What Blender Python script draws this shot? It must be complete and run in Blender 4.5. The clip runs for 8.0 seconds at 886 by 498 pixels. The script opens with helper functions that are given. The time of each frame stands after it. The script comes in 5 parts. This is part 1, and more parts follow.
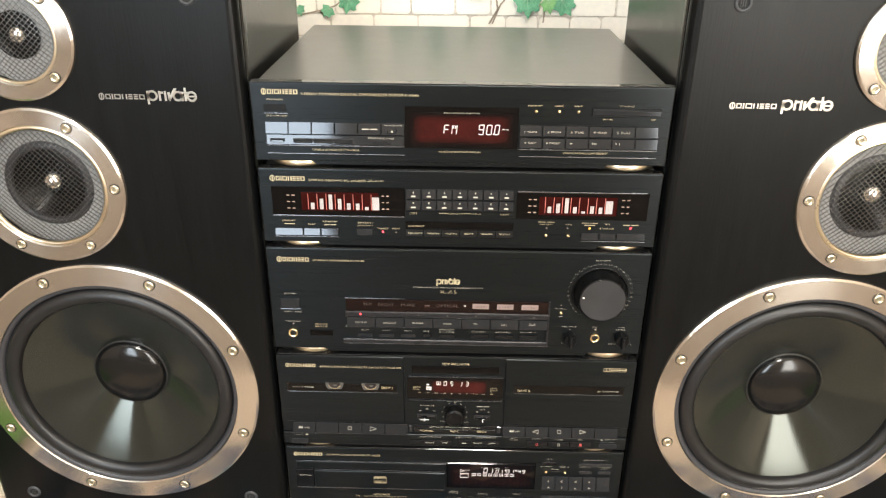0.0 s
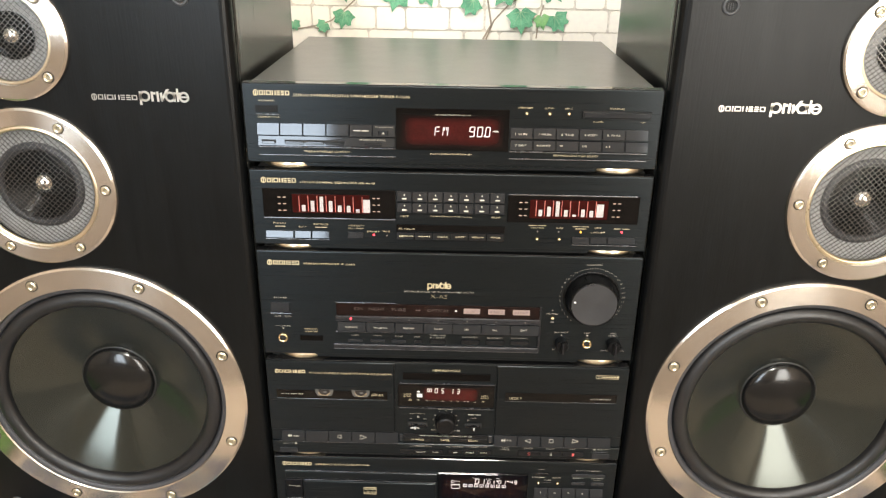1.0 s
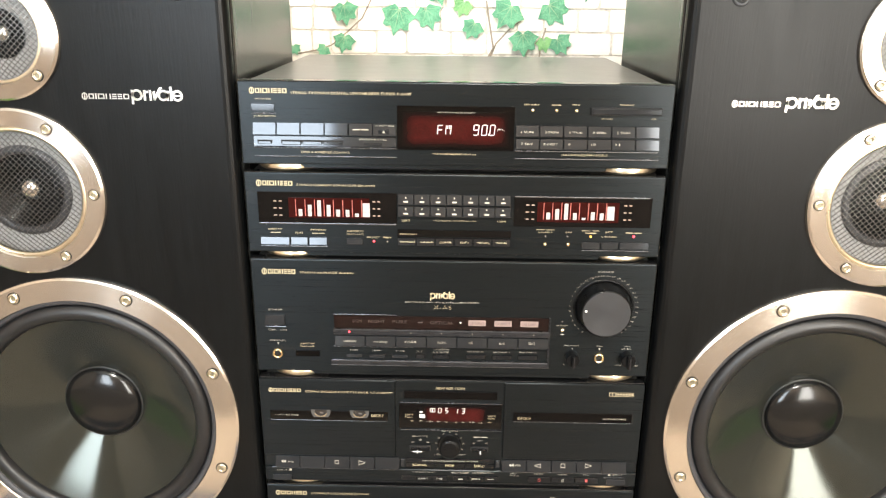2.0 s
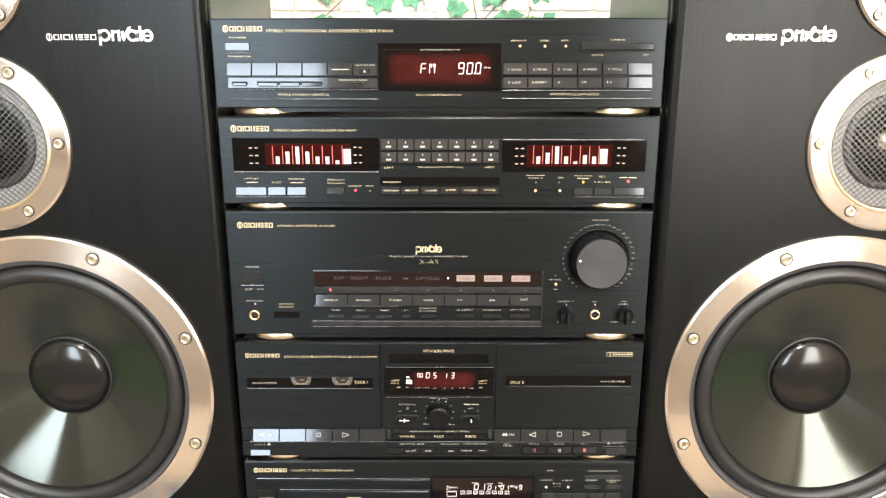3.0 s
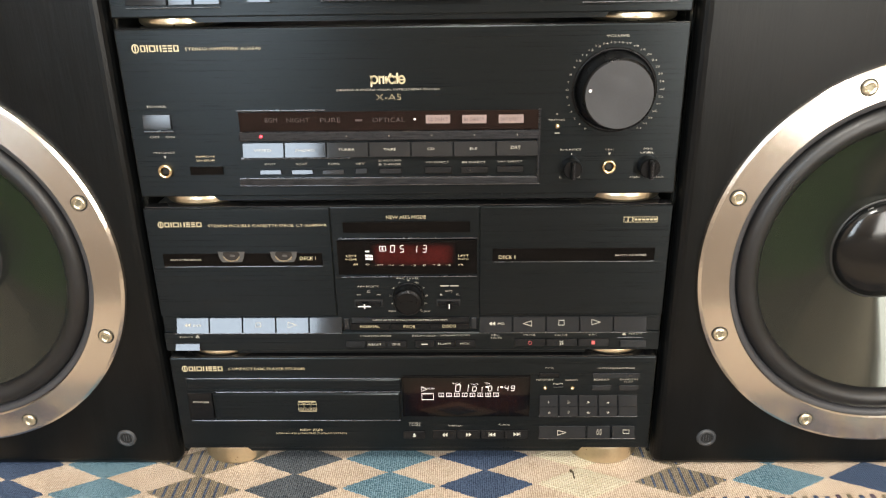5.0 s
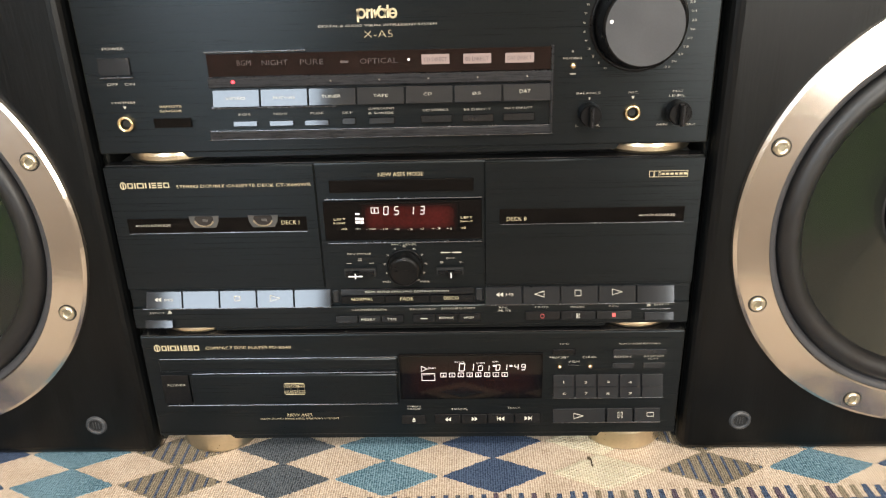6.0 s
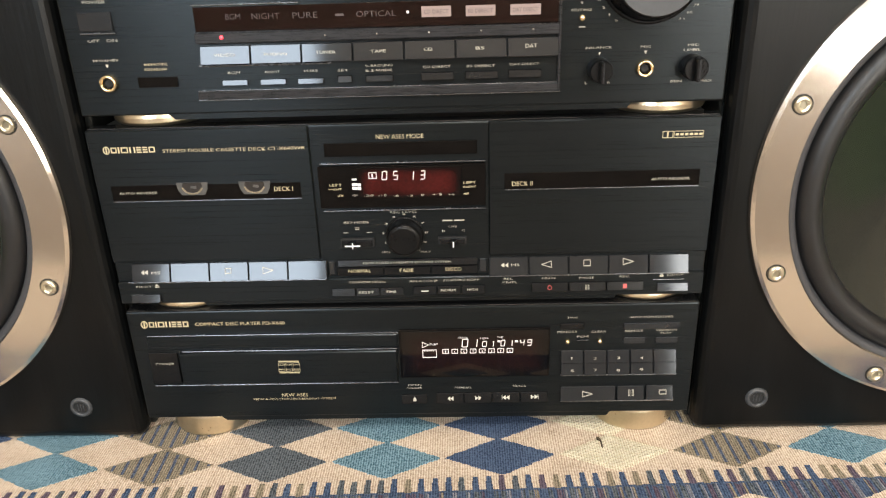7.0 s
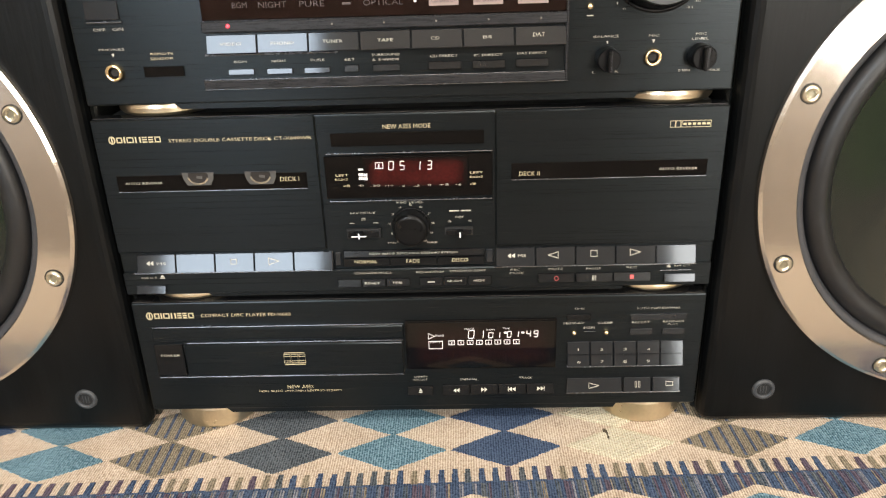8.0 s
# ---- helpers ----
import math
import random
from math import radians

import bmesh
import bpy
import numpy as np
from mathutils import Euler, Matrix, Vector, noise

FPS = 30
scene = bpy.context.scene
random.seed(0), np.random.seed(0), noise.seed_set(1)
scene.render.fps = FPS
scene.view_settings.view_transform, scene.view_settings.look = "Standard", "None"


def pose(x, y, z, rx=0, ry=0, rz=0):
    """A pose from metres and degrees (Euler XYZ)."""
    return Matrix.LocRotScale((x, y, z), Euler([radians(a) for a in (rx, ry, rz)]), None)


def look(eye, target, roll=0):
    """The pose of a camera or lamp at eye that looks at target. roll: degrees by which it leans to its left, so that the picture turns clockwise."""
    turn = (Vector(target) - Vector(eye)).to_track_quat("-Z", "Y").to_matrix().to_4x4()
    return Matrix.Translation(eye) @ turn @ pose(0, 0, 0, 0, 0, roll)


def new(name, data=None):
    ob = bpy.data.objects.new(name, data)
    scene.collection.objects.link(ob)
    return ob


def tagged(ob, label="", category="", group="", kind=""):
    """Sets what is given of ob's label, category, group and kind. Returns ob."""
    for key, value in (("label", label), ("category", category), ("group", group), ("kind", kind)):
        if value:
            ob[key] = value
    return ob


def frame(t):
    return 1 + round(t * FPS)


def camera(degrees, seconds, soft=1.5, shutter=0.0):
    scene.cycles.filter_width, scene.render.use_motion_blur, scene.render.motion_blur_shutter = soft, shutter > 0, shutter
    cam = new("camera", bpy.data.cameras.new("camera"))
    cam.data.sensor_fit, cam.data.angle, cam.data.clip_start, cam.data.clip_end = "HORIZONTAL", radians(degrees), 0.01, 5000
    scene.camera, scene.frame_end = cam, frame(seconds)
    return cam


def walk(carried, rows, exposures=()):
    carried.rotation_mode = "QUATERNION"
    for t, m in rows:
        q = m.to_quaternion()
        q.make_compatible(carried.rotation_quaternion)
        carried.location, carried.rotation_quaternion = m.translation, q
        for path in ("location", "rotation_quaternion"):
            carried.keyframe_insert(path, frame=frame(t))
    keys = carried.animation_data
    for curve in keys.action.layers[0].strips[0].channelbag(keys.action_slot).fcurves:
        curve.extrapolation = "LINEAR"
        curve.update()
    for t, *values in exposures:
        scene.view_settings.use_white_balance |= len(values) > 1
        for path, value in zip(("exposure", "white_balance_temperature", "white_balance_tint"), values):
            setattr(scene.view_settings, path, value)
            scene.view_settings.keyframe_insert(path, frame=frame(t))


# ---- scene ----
cam = camera(60.2, 8.0, soft=1.25)
PATH = [
    (0, (-0.004, -0.746, 0.75), (-0.034, 1.056, -0.117), 0.6),
    (0.5, (0.003, -0.761, 0.743), (-0.023, 1.055, -0.094), 0.8),
    (1, (0.004, -0.757, 0.721), (-0.022, 1.08, -0.069), 0.9),
    (2.3, (0.002, -0.739, 0.616), (-0.027, 1.172, 0.028), 0.4),
    (2.5, (0.002, -0.738, 0.588), (-0.016, 1.182, 0.03), 0.2),
    (3, (0.005, -0.73, 0.553), (0.002, 1.198, 0.02), 0.0),
    (3.5, (0.009, -0.717, 0.53), (0.009, 1.207, -0.016), -0.1),
    (4, (0.018, -0.692, 0.514), (0.007, 1.213, -0.097), -0.4),
    (4.5, (0.039, -0.634, 0.485), (0.01, 1.239, -0.216), -0.6),
    (5, (0.043, -0.573, 0.447), (-0.003, 1.28, -0.304), -0.9),
    (5.2, (0.048, -0.552, 0.44), (-0.022, 1.286, -0.345), -1.1),
    (6.5, (0.044, -0.501, 0.386), (-0.016, 1.332, -0.412), -1.9),
    (7, (0.042, -0.493, 0.375), (-0.018, 1.34, -0.423), -1.9),
    (7.5, (0.039, -0.494, 0.374), (-0.022, 1.338, -0.424), -1.9),
    (8, (0.037, -0.494, 0.369), (-0.022, 1.338, -0.431), -1.9),
]
EXPOSURES = [(0.0, 0.33), (1.0, 0.38), (2.5, 0.84), (3.0, 0.80), (3.5, 0.82), (4.0, 0.64), (4.5, 0.37), (5.2, 0.30), (8.0, 0.31)]
walk(cam, [(t, look(eye, target, roll)) for t, eye, target, roll in PATH], EXPOSURES)

# ---- world and lamps ----
SUN_EL, SUN_ROT = radians(48), radians(20)
world = bpy.data.worlds.new("sky")
world.use_nodes = True
scene.world = world
_nt = world.node_tree
_sky = _nt.nodes.new("ShaderNodeTexSky")
_sky.sky_type, _sky.sun_disc, _sky.sun_elevation, _sky.sun_rotation = "NISHITA", False, SUN_EL, SUN_ROT
_nt.links.new(_sky.outputs[0], _nt.nodes["Background"].inputs[0])
_nt.nodes["Background"].inputs[1].default_value = 0.1

ROOM_X, ROOM_N, ROOM_S, ROOM_H = 1.9, 0.52, -2.6, 2.4
WINDOWS = ((-1.28, -0.52, 0.36), (0.84, 1.78, 0.06))  # from x, to x, sill
WIN_HI = 2.1
DAYLIGHT, LAMP = (38.0, 40.0), 58.0  # watts for each square metre of glass; watts


def area(name, m, sx, sy, watts, colour, shape="RECTANGLE"):
    lamp = bpy.data.lights.new(name, "AREA")
    lamp.shape, lamp.size, lamp.size_y, lamp.energy, lamp.color = shape, sx, sy, watts, colour
    ob = new(name, lamp)
    ob.matrix_world = m
    return ob


for (_a, _b, _lo), _watts, _tint in zip(WINDOWS, DAYLIGHT, ((0.84, 0.93, 1.0), (1.0, 0.96, 0.88))):
    _c = ((_a + _b) / 2, ROOM_S + 0.02, (_lo + WIN_HI) / 2)
    area("window_daylight", look(_c, (_c[0], 0, _c[2])), _b - _a - 0.1, WIN_HI - _lo - 0.1, _watts * (_b - _a) * (WIN_HI - _lo), _tint)
_sun = bpy.data.lights.new("sun", "SUN")
_sun.energy, _sun.angle, _sun.color = 3.0, radians(0.5), (1.0, 0.95, 0.88)
_sun_ob = new("sun", _sun)
_sun_ob.matrix_world = look((math.sin(SUN_ROT) * math.cos(SUN_EL) * 20, math.cos(SUN_ROT) * math.cos(SUN_EL) * 20, math.sin(SUN_EL) * 20), (0, 0, 0))
LAMP_AT = (0.08, -1.85, ROOM_H - 0.075)
area("ceiling_lamp_light", look(LAMP_AT, (LAMP_AT[0], LAMP_AT[1], 0)), 0.34, 0.34, LAMP, (1.0, 0.95, 0.87), "DISK")


# ---- materials ----
def shader(name, base, rough=0.5, metal=0.0, vary=0.15, scale=60.0, stretch=(1, 1, 1), bump=0.0, coat=0.0, spec=0.5,
           rough_vary=0.1, glow=0.0, aniso=0.0, axis="Y", second=None, fine=None, tint=None):
    """A principled material whose colour, gloss and relief vary at two scales."""
    m = bpy.data.materials.new(name)
    m.use_nodes = True
    t = m.node_tree
    b = t.nodes["Principled BSDF"]
    at = t.nodes.new("ShaderNodeTexCoord")
    mp = t.nodes.new("ShaderNodeMapping")
    mp.inputs["Scale"].default_value = stretch
    t.links.new(at.outputs["Object"], mp.inputs[0])
    n1, n2 = t.nodes.new("ShaderNodeTexNoise"), t.nodes.new("ShaderNodeTexNoise")
    n1.inputs["Scale"].default_value, n2.inputs["Scale"].default_value = scale, fine or scale * 9
    n1.inputs["Detail"].default_value, n2.inputs["Detail"].default_value = 4, 3
    for n in (n1, n2):
        t.links.new(mp.outputs[0], n.inputs["Vector"])
    add = t.nodes.new("ShaderNodeMath")
    add.operation = "ADD"
    t.links.new(n1.outputs[0], add.inputs[0])
    t.links.new(n2.outputs[0], add.inputs[1])
    ramp = t.nodes.new("ShaderNodeMapRange")
    ramp.inputs["From Min"].default_value, ramp.inputs["From Max"].default_value = 0.7, 1.3
    t.links.new(add.outputs[0], ramp.inputs["Value"])
    mix = t.nodes.new("ShaderNodeMix")
    mix.data_type = "RGBA"
    lo = second or tuple(c * (1 - vary) for c in base)
    hi = tuple(min(1, c * (1 + vary)) for c in base)
    mix.inputs[6].default_value, mix.inputs[7].default_value = (*lo, 1), (*hi, 1)
    t.links.new(ramp.outputs[0], mix.inputs[0])
    t.links.new(mix.outputs[2], b.inputs["Base Color"])
    rr = t.nodes.new("ShaderNodeMapRange")
    rr.inputs["To Min"].default_value, rr.inputs["To Max"].default_value = max(0.02, rough * (1 - rough_vary)), min(1, rough * (1 + rough_vary))
    t.links.new(ramp.outputs[0], rr.inputs["Value"])
    t.links.new(rr.outputs[0], b.inputs["Roughness"])
    b.inputs["Metallic"].default_value = metal
    b.inputs["Specular IOR Level"].default_value = spec
    if tint:
        b.inputs["Specular Tint"].default_value = (*tint, 1)
    b.inputs["Coat Weight"].default_value = coat
    b.inputs["Coat Roughness"].default_value = 0.08
    if bump:
        bp = t.nodes.new("ShaderNodeBump")
        bp.inputs["Strength"].default_value, bp.inputs["Distance"].default_value = bump, 0.001
        t.links.new(add.outputs[0], bp.inputs["Height"])
        t.links.new(bp.outputs[0], b.inputs["Normal"])
    if glow:
        b.inputs["Emission Color"].default_value, b.inputs["Emission Strength"].default_value = (*base, 1), glow
    if aniso:
        tg = t.nodes.new("ShaderNodeTangent")
        tg.direction_type, tg.axis = "RADIAL", axis
        t.links.new(tg.outputs[0], b.inputs["Tangent"])
        b.inputs["Anisotropic"].default_value, b.inputs["Anisotropic Rotation"].default_value = aniso, 0.25
    return m


PANEL = shader("brushed_black_panel", (0.002, 0.0026, 0.0029), 0.3, 0.0, 0.15, 45, (0.06, 1, 30), 0.008, rough_vary=0.14, spec=0.27, aniso=0.78, axis="Z", tint=(0.84, 0.94, 1.0))
GLOSS = shader("polished_black_edge", (0.008, 0.008, 0.0085), 0.07, 0.0, 0.1, 60, spec=0.6)
TICK = shader("scale_print", (0.34, 0.24, 0.19), 0.5, 0.0, 0.08, 200)
CASE = shader("black_painted_steel", (0.06, 0.061, 0.057), 0.32, 0.0, 0.04, 40, rough_vary=0.05, spec=0.9)
KEY = shader("satin_grey_key", (0.028, 0.031, 0.035), 0.075, 0.6, 0.05, 40, rough_vary=0.04)
DARK_KEY = shader("satin_black_key", (0.005, 0.0052, 0.0056), 0.2, 0.0, 0.15, 90, spec=0.22)
STRIP = shader("dark_satin_strip", (0.022, 0.0225, 0.025), 0.28, 0.45, 0.12, 80, (1, 1, 12))
LEDGE = shader("polished_dark_edge", (0.1, 0.103, 0.11), 0.26, 0.9, 0.1, 60, (1, 1, 1))
GOLD = shader("gold_ink", (0.6, 0.51, 0.32), 0.45, 0.1, 0.08, 200)
PALE = shader("pale_ink", (0.44, 0.415, 0.345), 0.5, 0.0, 0.08, 200)
DIM = shader("unlit_segment_print", (0.055, 0.04, 0.038), 0.4, 0.0, 0.1, 200)
CHROME = shader("polished_chrome", (0.86, 0.84, 0.8), 0.18, 1.0, 0.03, 60)
BRASS = shader("champagne_metal", (0.68, 0.59, 0.43), 0.3, 1.0, 0.06, 50)
JACK_GOLD = shader("gold_plate", (0.82, 0.66, 0.4), 0.2, 1.0, 0.05, 80)
RED_GLASS = shader("dark_red_filter", (0.02, 0.0022, 0.0018), 0.07, 0.0, 0.12, 12, coat=0.0, spec=0.16, rough_vary=0.05)
DARK_GLASS = shader("smoked_glass", (0.0022, 0.0019, 0.0019), 0.06, 0.0, 0.3, 30, spec=0.2, rough_vary=0.05)
BROWN_GLASS = shader("brown_smoked_glass", (0.0062, 0.0025, 0.0022), 0.07, 0.0, 0.4, 25, spec=0.35, rough_vary=0.05)
LIT = shader("lit_segment", (0.66, 0.62, 0.6), 0.5, glow=0.5, vary=0.02)
LIT_PINK = shader("lit_pink_field", (0.2, 0.145, 0.13), 0.5, glow=0.14, vary=0.03)
COLUMN = shader("lit_level_column", (0.34, 0.31, 0.3), 0.5, glow=0.45, vary=0.05)
RED_LINE = shader("lit_red_line", (0.4, 0.11, 0.09), 0.5, glow=0.16, vary=0.03)
RED_LED = shader("red_led", (1.0, 0.05, 0.07), 0.3, glow=2.0, vary=0.02)
AMBER_LED = shader("amber_led", (1.0, 0.5, 0.06), 0.3, glow=1.2, vary=0.02)
LED_OFF = shader("clear_led", (0.2, 0.18, 0.16), 0.25)
RED_MARK = shader("red_print", (0.42, 0.05, 0.045), 0.4)
KNOB = shader("satin_black_knob", (0.004, 0.004, 0.0042), 0.3, 0.0, 0.1, 80, rough_vary=0.15, spec=0.16)
KNOB_FACE = shader("spun_graphite_face", (0.052, 0.053, 0.056), 0.42, 0.7, 0.06, 80, aniso=0.2)
NAMEPLATE = shader("satin_nickel", (0.66, 0.62, 0.55), 0.32, 1.0, 0.03, 90)
WHITE_PRINT = shader("white_print", (0.8, 0.8, 0.8), 0.4)
VOID = shader("deep_black", (0.004, 0.004, 0.004), 0.8)
REEL_WHITE = shader("cassette_reel_plastic", (0.055, 0.053, 0.05), 0.35)
TAPE_CASE = shader("clear_cassette_shell", (0.02, 0.018, 0.017), 0.2)

VENEER = shader("black_ash_veneer", (0.0024, 0.0027, 0.0028), 0.34, 0.0, 0.35, 70, (1, 1, 0.08), 0.12, fine=460, rough_vary=0.1, spec=0.18)
ALU = shader("spun_aluminium", (0.67, 0.637, 0.59), 0.2, 1.0, 0.04, 30, aniso=0.75, rough_vary=0.1)
# Lighter and glossier than VENEER, to carry the wall's sheen on the sides.
SIDE_SHEEN = shader("black_side_panel", (0.014, 0.0145, 0.0135), 0.24, 0.0, 0.3, 9, (1, 1, 0.07), 0.06, fine=150, rough_vary=0.15, spec=0.7)
RUBBER = shader("butyl_rubber", (0.0065, 0.0065, 0.007), 0.42, 0.0, 0.15, 50, bump=0.03, rough_vary=0.2)
GASKET = shader("grey_gasket", (0.03, 0.03, 0.033), 0.5, 0.0, 0.12, 60)
CONE = shader("dark_polymer_cone", (0.042, 0.045, 0.039), 0.145, 0.7, 0.03, 12, aniso=0.9, rough_vary=0.02)
DUST_CAP = shader("glossy_dust_cap", (0.005, 0.005, 0.005), 0.17, 0.0, 0.1, 30, rough_vary=0.1, spec=0.4)
MID_CONE = shader("grey_paper_cone", (0.24, 0.24, 0.235), 0.5, 0.0, 0.12, 60, bump=0.05)
WIRE = shader("grille_wire", (0.1, 0.096, 0.09), 0.32, 0.9, 0.12, 200)
STEEL = shader("socket_steel", (0.66, 0.62, 0.5), 0.25, 1.0, 0.1, 100)
# Darker than STEEL, for the bottoms of the screws' hex sockets.
SOCKET = shader("dark_socket_steel", (0.3, 0.27, 0.2), 0.4, 1.0, 0.2, 200)
PLUG = shader("grey_plastic_socket", (0.03, 0.032, 0.035), 0.5, 0.0, 0.12, 120, bump=0.05)



def weave(name, base, dark, fleck=0.35):
    """Flat-woven wool: fine ribs, crossing picks and flecked yarn."""
    m = bpy.data.materials.new(name)
    m.use_nodes = True
    t = m.node_tree
    p = t.nodes["Principled BSDF"]
    at = t.nodes.new("ShaderNodeTexCoord")
    ribs, picks = t.nodes.new("ShaderNodeTexWave"), t.nodes.new("ShaderNodeTexWave")
    ribs.bands_direction, picks.bands_direction = "X", "Y"
    for w, scale, bend in ((ribs, 165.0, 1.6), (picks, 210.0, 2.5)):
        w.inputs["Scale"].default_value, w.inputs["Distortion"].default_value, w.inputs["Detail Scale"].default_value = scale, bend, 2.0
        t.links.new(at.outputs["Object"], w.inputs["Vector"])
    yarn, wear = t.nodes.new("ShaderNodeTexNoise"), t.nodes.new("ShaderNodeTexNoise")
    yarn.inputs["Scale"].default_value, wear.inputs["Scale"].default_value = 520.0, 30.0
    for n in (yarn, wear):
        t.links.new(at.outputs["Object"], n.inputs["Vector"])

    def math_node(kind, a, c):
        n = t.nodes.new("ShaderNodeMath")
        n.operation = kind
        for k, v in enumerate((a, c)):
            if isinstance(v, float):
                n.inputs[k].default_value = v
            else:
                t.links.new(v, n.inputs[k])
        return n.outputs[0]
    threads = math_node("ADD", math_node("MULTIPLY", ribs.outputs["Fac"], 0.72), math_node("MULTIPLY", picks.outputs["Fac"], 0.22))
    flecks = math_node("ADD", math_node("MULTIPLY", math_node("SUBTRACT", yarn.outputs[0], 0.5), fleck * 5), math_node("MULTIPLY", math_node("SUBTRACT", wear.outputs[0], 0.5), 0.7))
    shade = math_node("MAXIMUM", math_node("MINIMUM", math_node("ADD", threads, math_node("ADD", flecks, 0.1)), 1.0), 0.0)
    mix = t.nodes.new("ShaderNodeMix")
    mix.data_type = "RGBA"
    mix.inputs[6].default_value, mix.inputs[7].default_value = (*dark, 1), (*base, 1)
    t.links.new(shade, mix.inputs[0])
    t.links.new(mix.outputs[2], p.inputs["Base Color"])
    p.inputs["Roughness"].default_value, p.inputs["Specular IOR Level"].default_value = 0.92, 0.12
    bp = t.nodes.new("ShaderNodeBump")
    bp.inputs["Strength"].default_value, bp.inputs["Distance"].default_value = 0.7, 0.0006
    t.links.new(shade, bp.inputs["Height"])
    t.links.new(bp.outputs[0], p.inputs["Normal"])
    return m


CREAM = weave("cream_weave", (0.64, 0.53, 0.42), (0.3, 0.22, 0.155))
TEAL = weave("teal_weave", (0.19, 0.3, 0.36), (0.03, 0.08, 0.11), 0.6)
NAVY = weave("navy_weave", (0.078, 0.112, 0.182), (0.018, 0.03, 0.06), 0.5)
PLUM = weave("plum_weave", (0.13, 0.1, 0.13), (0.035, 0.025, 0.04))
SLATE = weave("slate_weave", (0.125, 0.14, 0.155), (0.024, 0.03, 0.036), 0.5)
BLUE_GREY = weave("blue_grey_weave", (0.1, 0.125, 0.18), (0.025, 0.03, 0.05))
TAUPE = weave("taupe_weave", (0.3, 0.25, 0.18), (0.08, 0.065, 0.045))
TWINE = weave("brown_twine", (0.11, 0.085, 0.055), (0.03, 0.024, 0.018))
GREY_YARN = weave("grey_yarn_weave", (0.27, 0.27, 0.29), (0.07, 0.07, 0.09))
IVORY = weave("ivory_weave", (0.66, 0.6, 0.46), (0.34, 0.29, 0.2), 0.45)
KNOT = weave("pale_knot_weave", (0.62, 0.57, 0.45), (0.42, 0.37, 0.27), 0.2)
CARPET = shader("taupe_carpet", (0.19, 0.152, 0.12), 0.95, 0.0, 0.35, 18, bump=0.6, spec=0.1)

STONE = shader("cream_painted_stone", (0.84, 0.8, 0.7), 0.7, 0.0, 0.05, 14, bump=0.15, second=(0.8, 0.76, 0.69), spec=0.3)
JOINT = shader("pale_joint", (0.62, 0.57, 0.5), 0.8, 0.0, 0.25, 30, bump=0.2, spec=0.2)
LEAF = shader("ivy_green", (0.15, 0.37, 0.22), 0.6, 0.0, 0.35, 60, second=(0.05, 0.2, 0.11), spec=0.3)
LEAF_LIGHT = shader("young_ivy_green", (0.22, 0.42, 0.17), 0.6, 0.0, 0.3, 40, second=(0.1, 0.27, 0.1), spec=0.3)
VEIN = shader("pale_leaf_vein", (0.3, 0.46, 0.28), 0.6, 0.0, 0.2, 60, spec=0.3)
STEM = shader("ivy_stem", (0.32, 0.27, 0.21), 0.7, 0.0, 0.2, 60, spec=0.2)
PLASTER = shader("warm_beige_plaster", (0.42, 0.34, 0.265), 0.8, 0.0, 0.06, 6, bump=0.15, spec=0.3)
WHITE_PAINT = shader("white_ceiling_paint", (0.8, 0.78, 0.74), 0.8, 0.0, 0.03, 8, bump=0.1, spec=0.3)
FRAME_WHITE = shader("white_window_frame", (0.78, 0.78, 0.76), 0.4, 0.0, 0.03, 20)
DIFFUSER = shader("lamp_diffuser", (1.0, 0.9, 0.76), 0.5, glow=4.0, vary=0.01)
GRASS = shader("green_pile", (0.08, 0.175, 0.035), 0.95, 0.0, 0.4, 120, bump=0.6, spec=0.1)
LAWN = shader("lawn", (0.06, 0.12, 0.03), 0.95, 0.0, 0.4, 3, spec=0.1)

GLASS = bpy.data.materials.new("window_glass")
GLASS.use_nodes = True
_g = GLASS.node_tree.nodes["Principled BSDF"]
_g.inputs["Transmission Weight"].default_value, _g.inputs["Roughness"].default_value, _g.inputs["IOR"].default_value = 1.0, 0.0, 1.1


def tinted_field(name, middle, edge, gloss=0.2):
    """A filter behind display glass; the display's glow is put into its tint, fading out towards its border."""
    m = shader(name, middle, 0.05, 0.0, 0.3, 60, spec=gloss, rough_vary=0.05)
    t = m.node_tree
    b = t.nodes["Principled BSDF"]
    at = t.nodes.new("ShaderNodeTexCoord")
    split = t.nodes.new("ShaderNodeSeparateXYZ")
    t.links.new(at.outputs["Generated"], split.inputs[0])
    fade = None
    for axis, soft in (("X", 0.14), ("Z", 0.3)):
        bow = t.nodes.new("ShaderNodeMath")
        bow.operation = "PINGPONG"
        bow.inputs[1].default_value = 0.5
        t.links.new(split.outputs[axis], bow.inputs[0])
        ease = t.nodes.new("ShaderNodeMapRange")
        ease.interpolation_type = "SMOOTHSTEP"
        ease.inputs["From Max"].default_value = soft
        t.links.new(bow.outputs[0], ease.inputs["Value"])
        if fade:
            both = t.nodes.new("ShaderNodeMath")
            both.operation = "MULTIPLY"
            t.links.new(fade, both.inputs[0])
            t.links.new(ease.outputs[0], both.inputs[1])
            fade = both.outputs[0]
        else:
            fade = ease.outputs[0]
    mix = t.nodes.new("ShaderNodeMix")
    mix.data_type = "RGBA"
    mix.inputs[6].default_value = (*edge, 1)
    t.links.new(fade, mix.inputs[0])
    t.links.new(b.inputs["Base Color"].links[0].from_socket, mix.inputs[7])
    t.links.new(mix.outputs[2], b.inputs["Base Color"])
    return m


# The red haze imitates the lit display's glow by colour.
RED_HAZE = tinted_field("red_glow_filter", (0.03, 0.0045, 0.004), (0.0022, 0.0019, 0.0019))
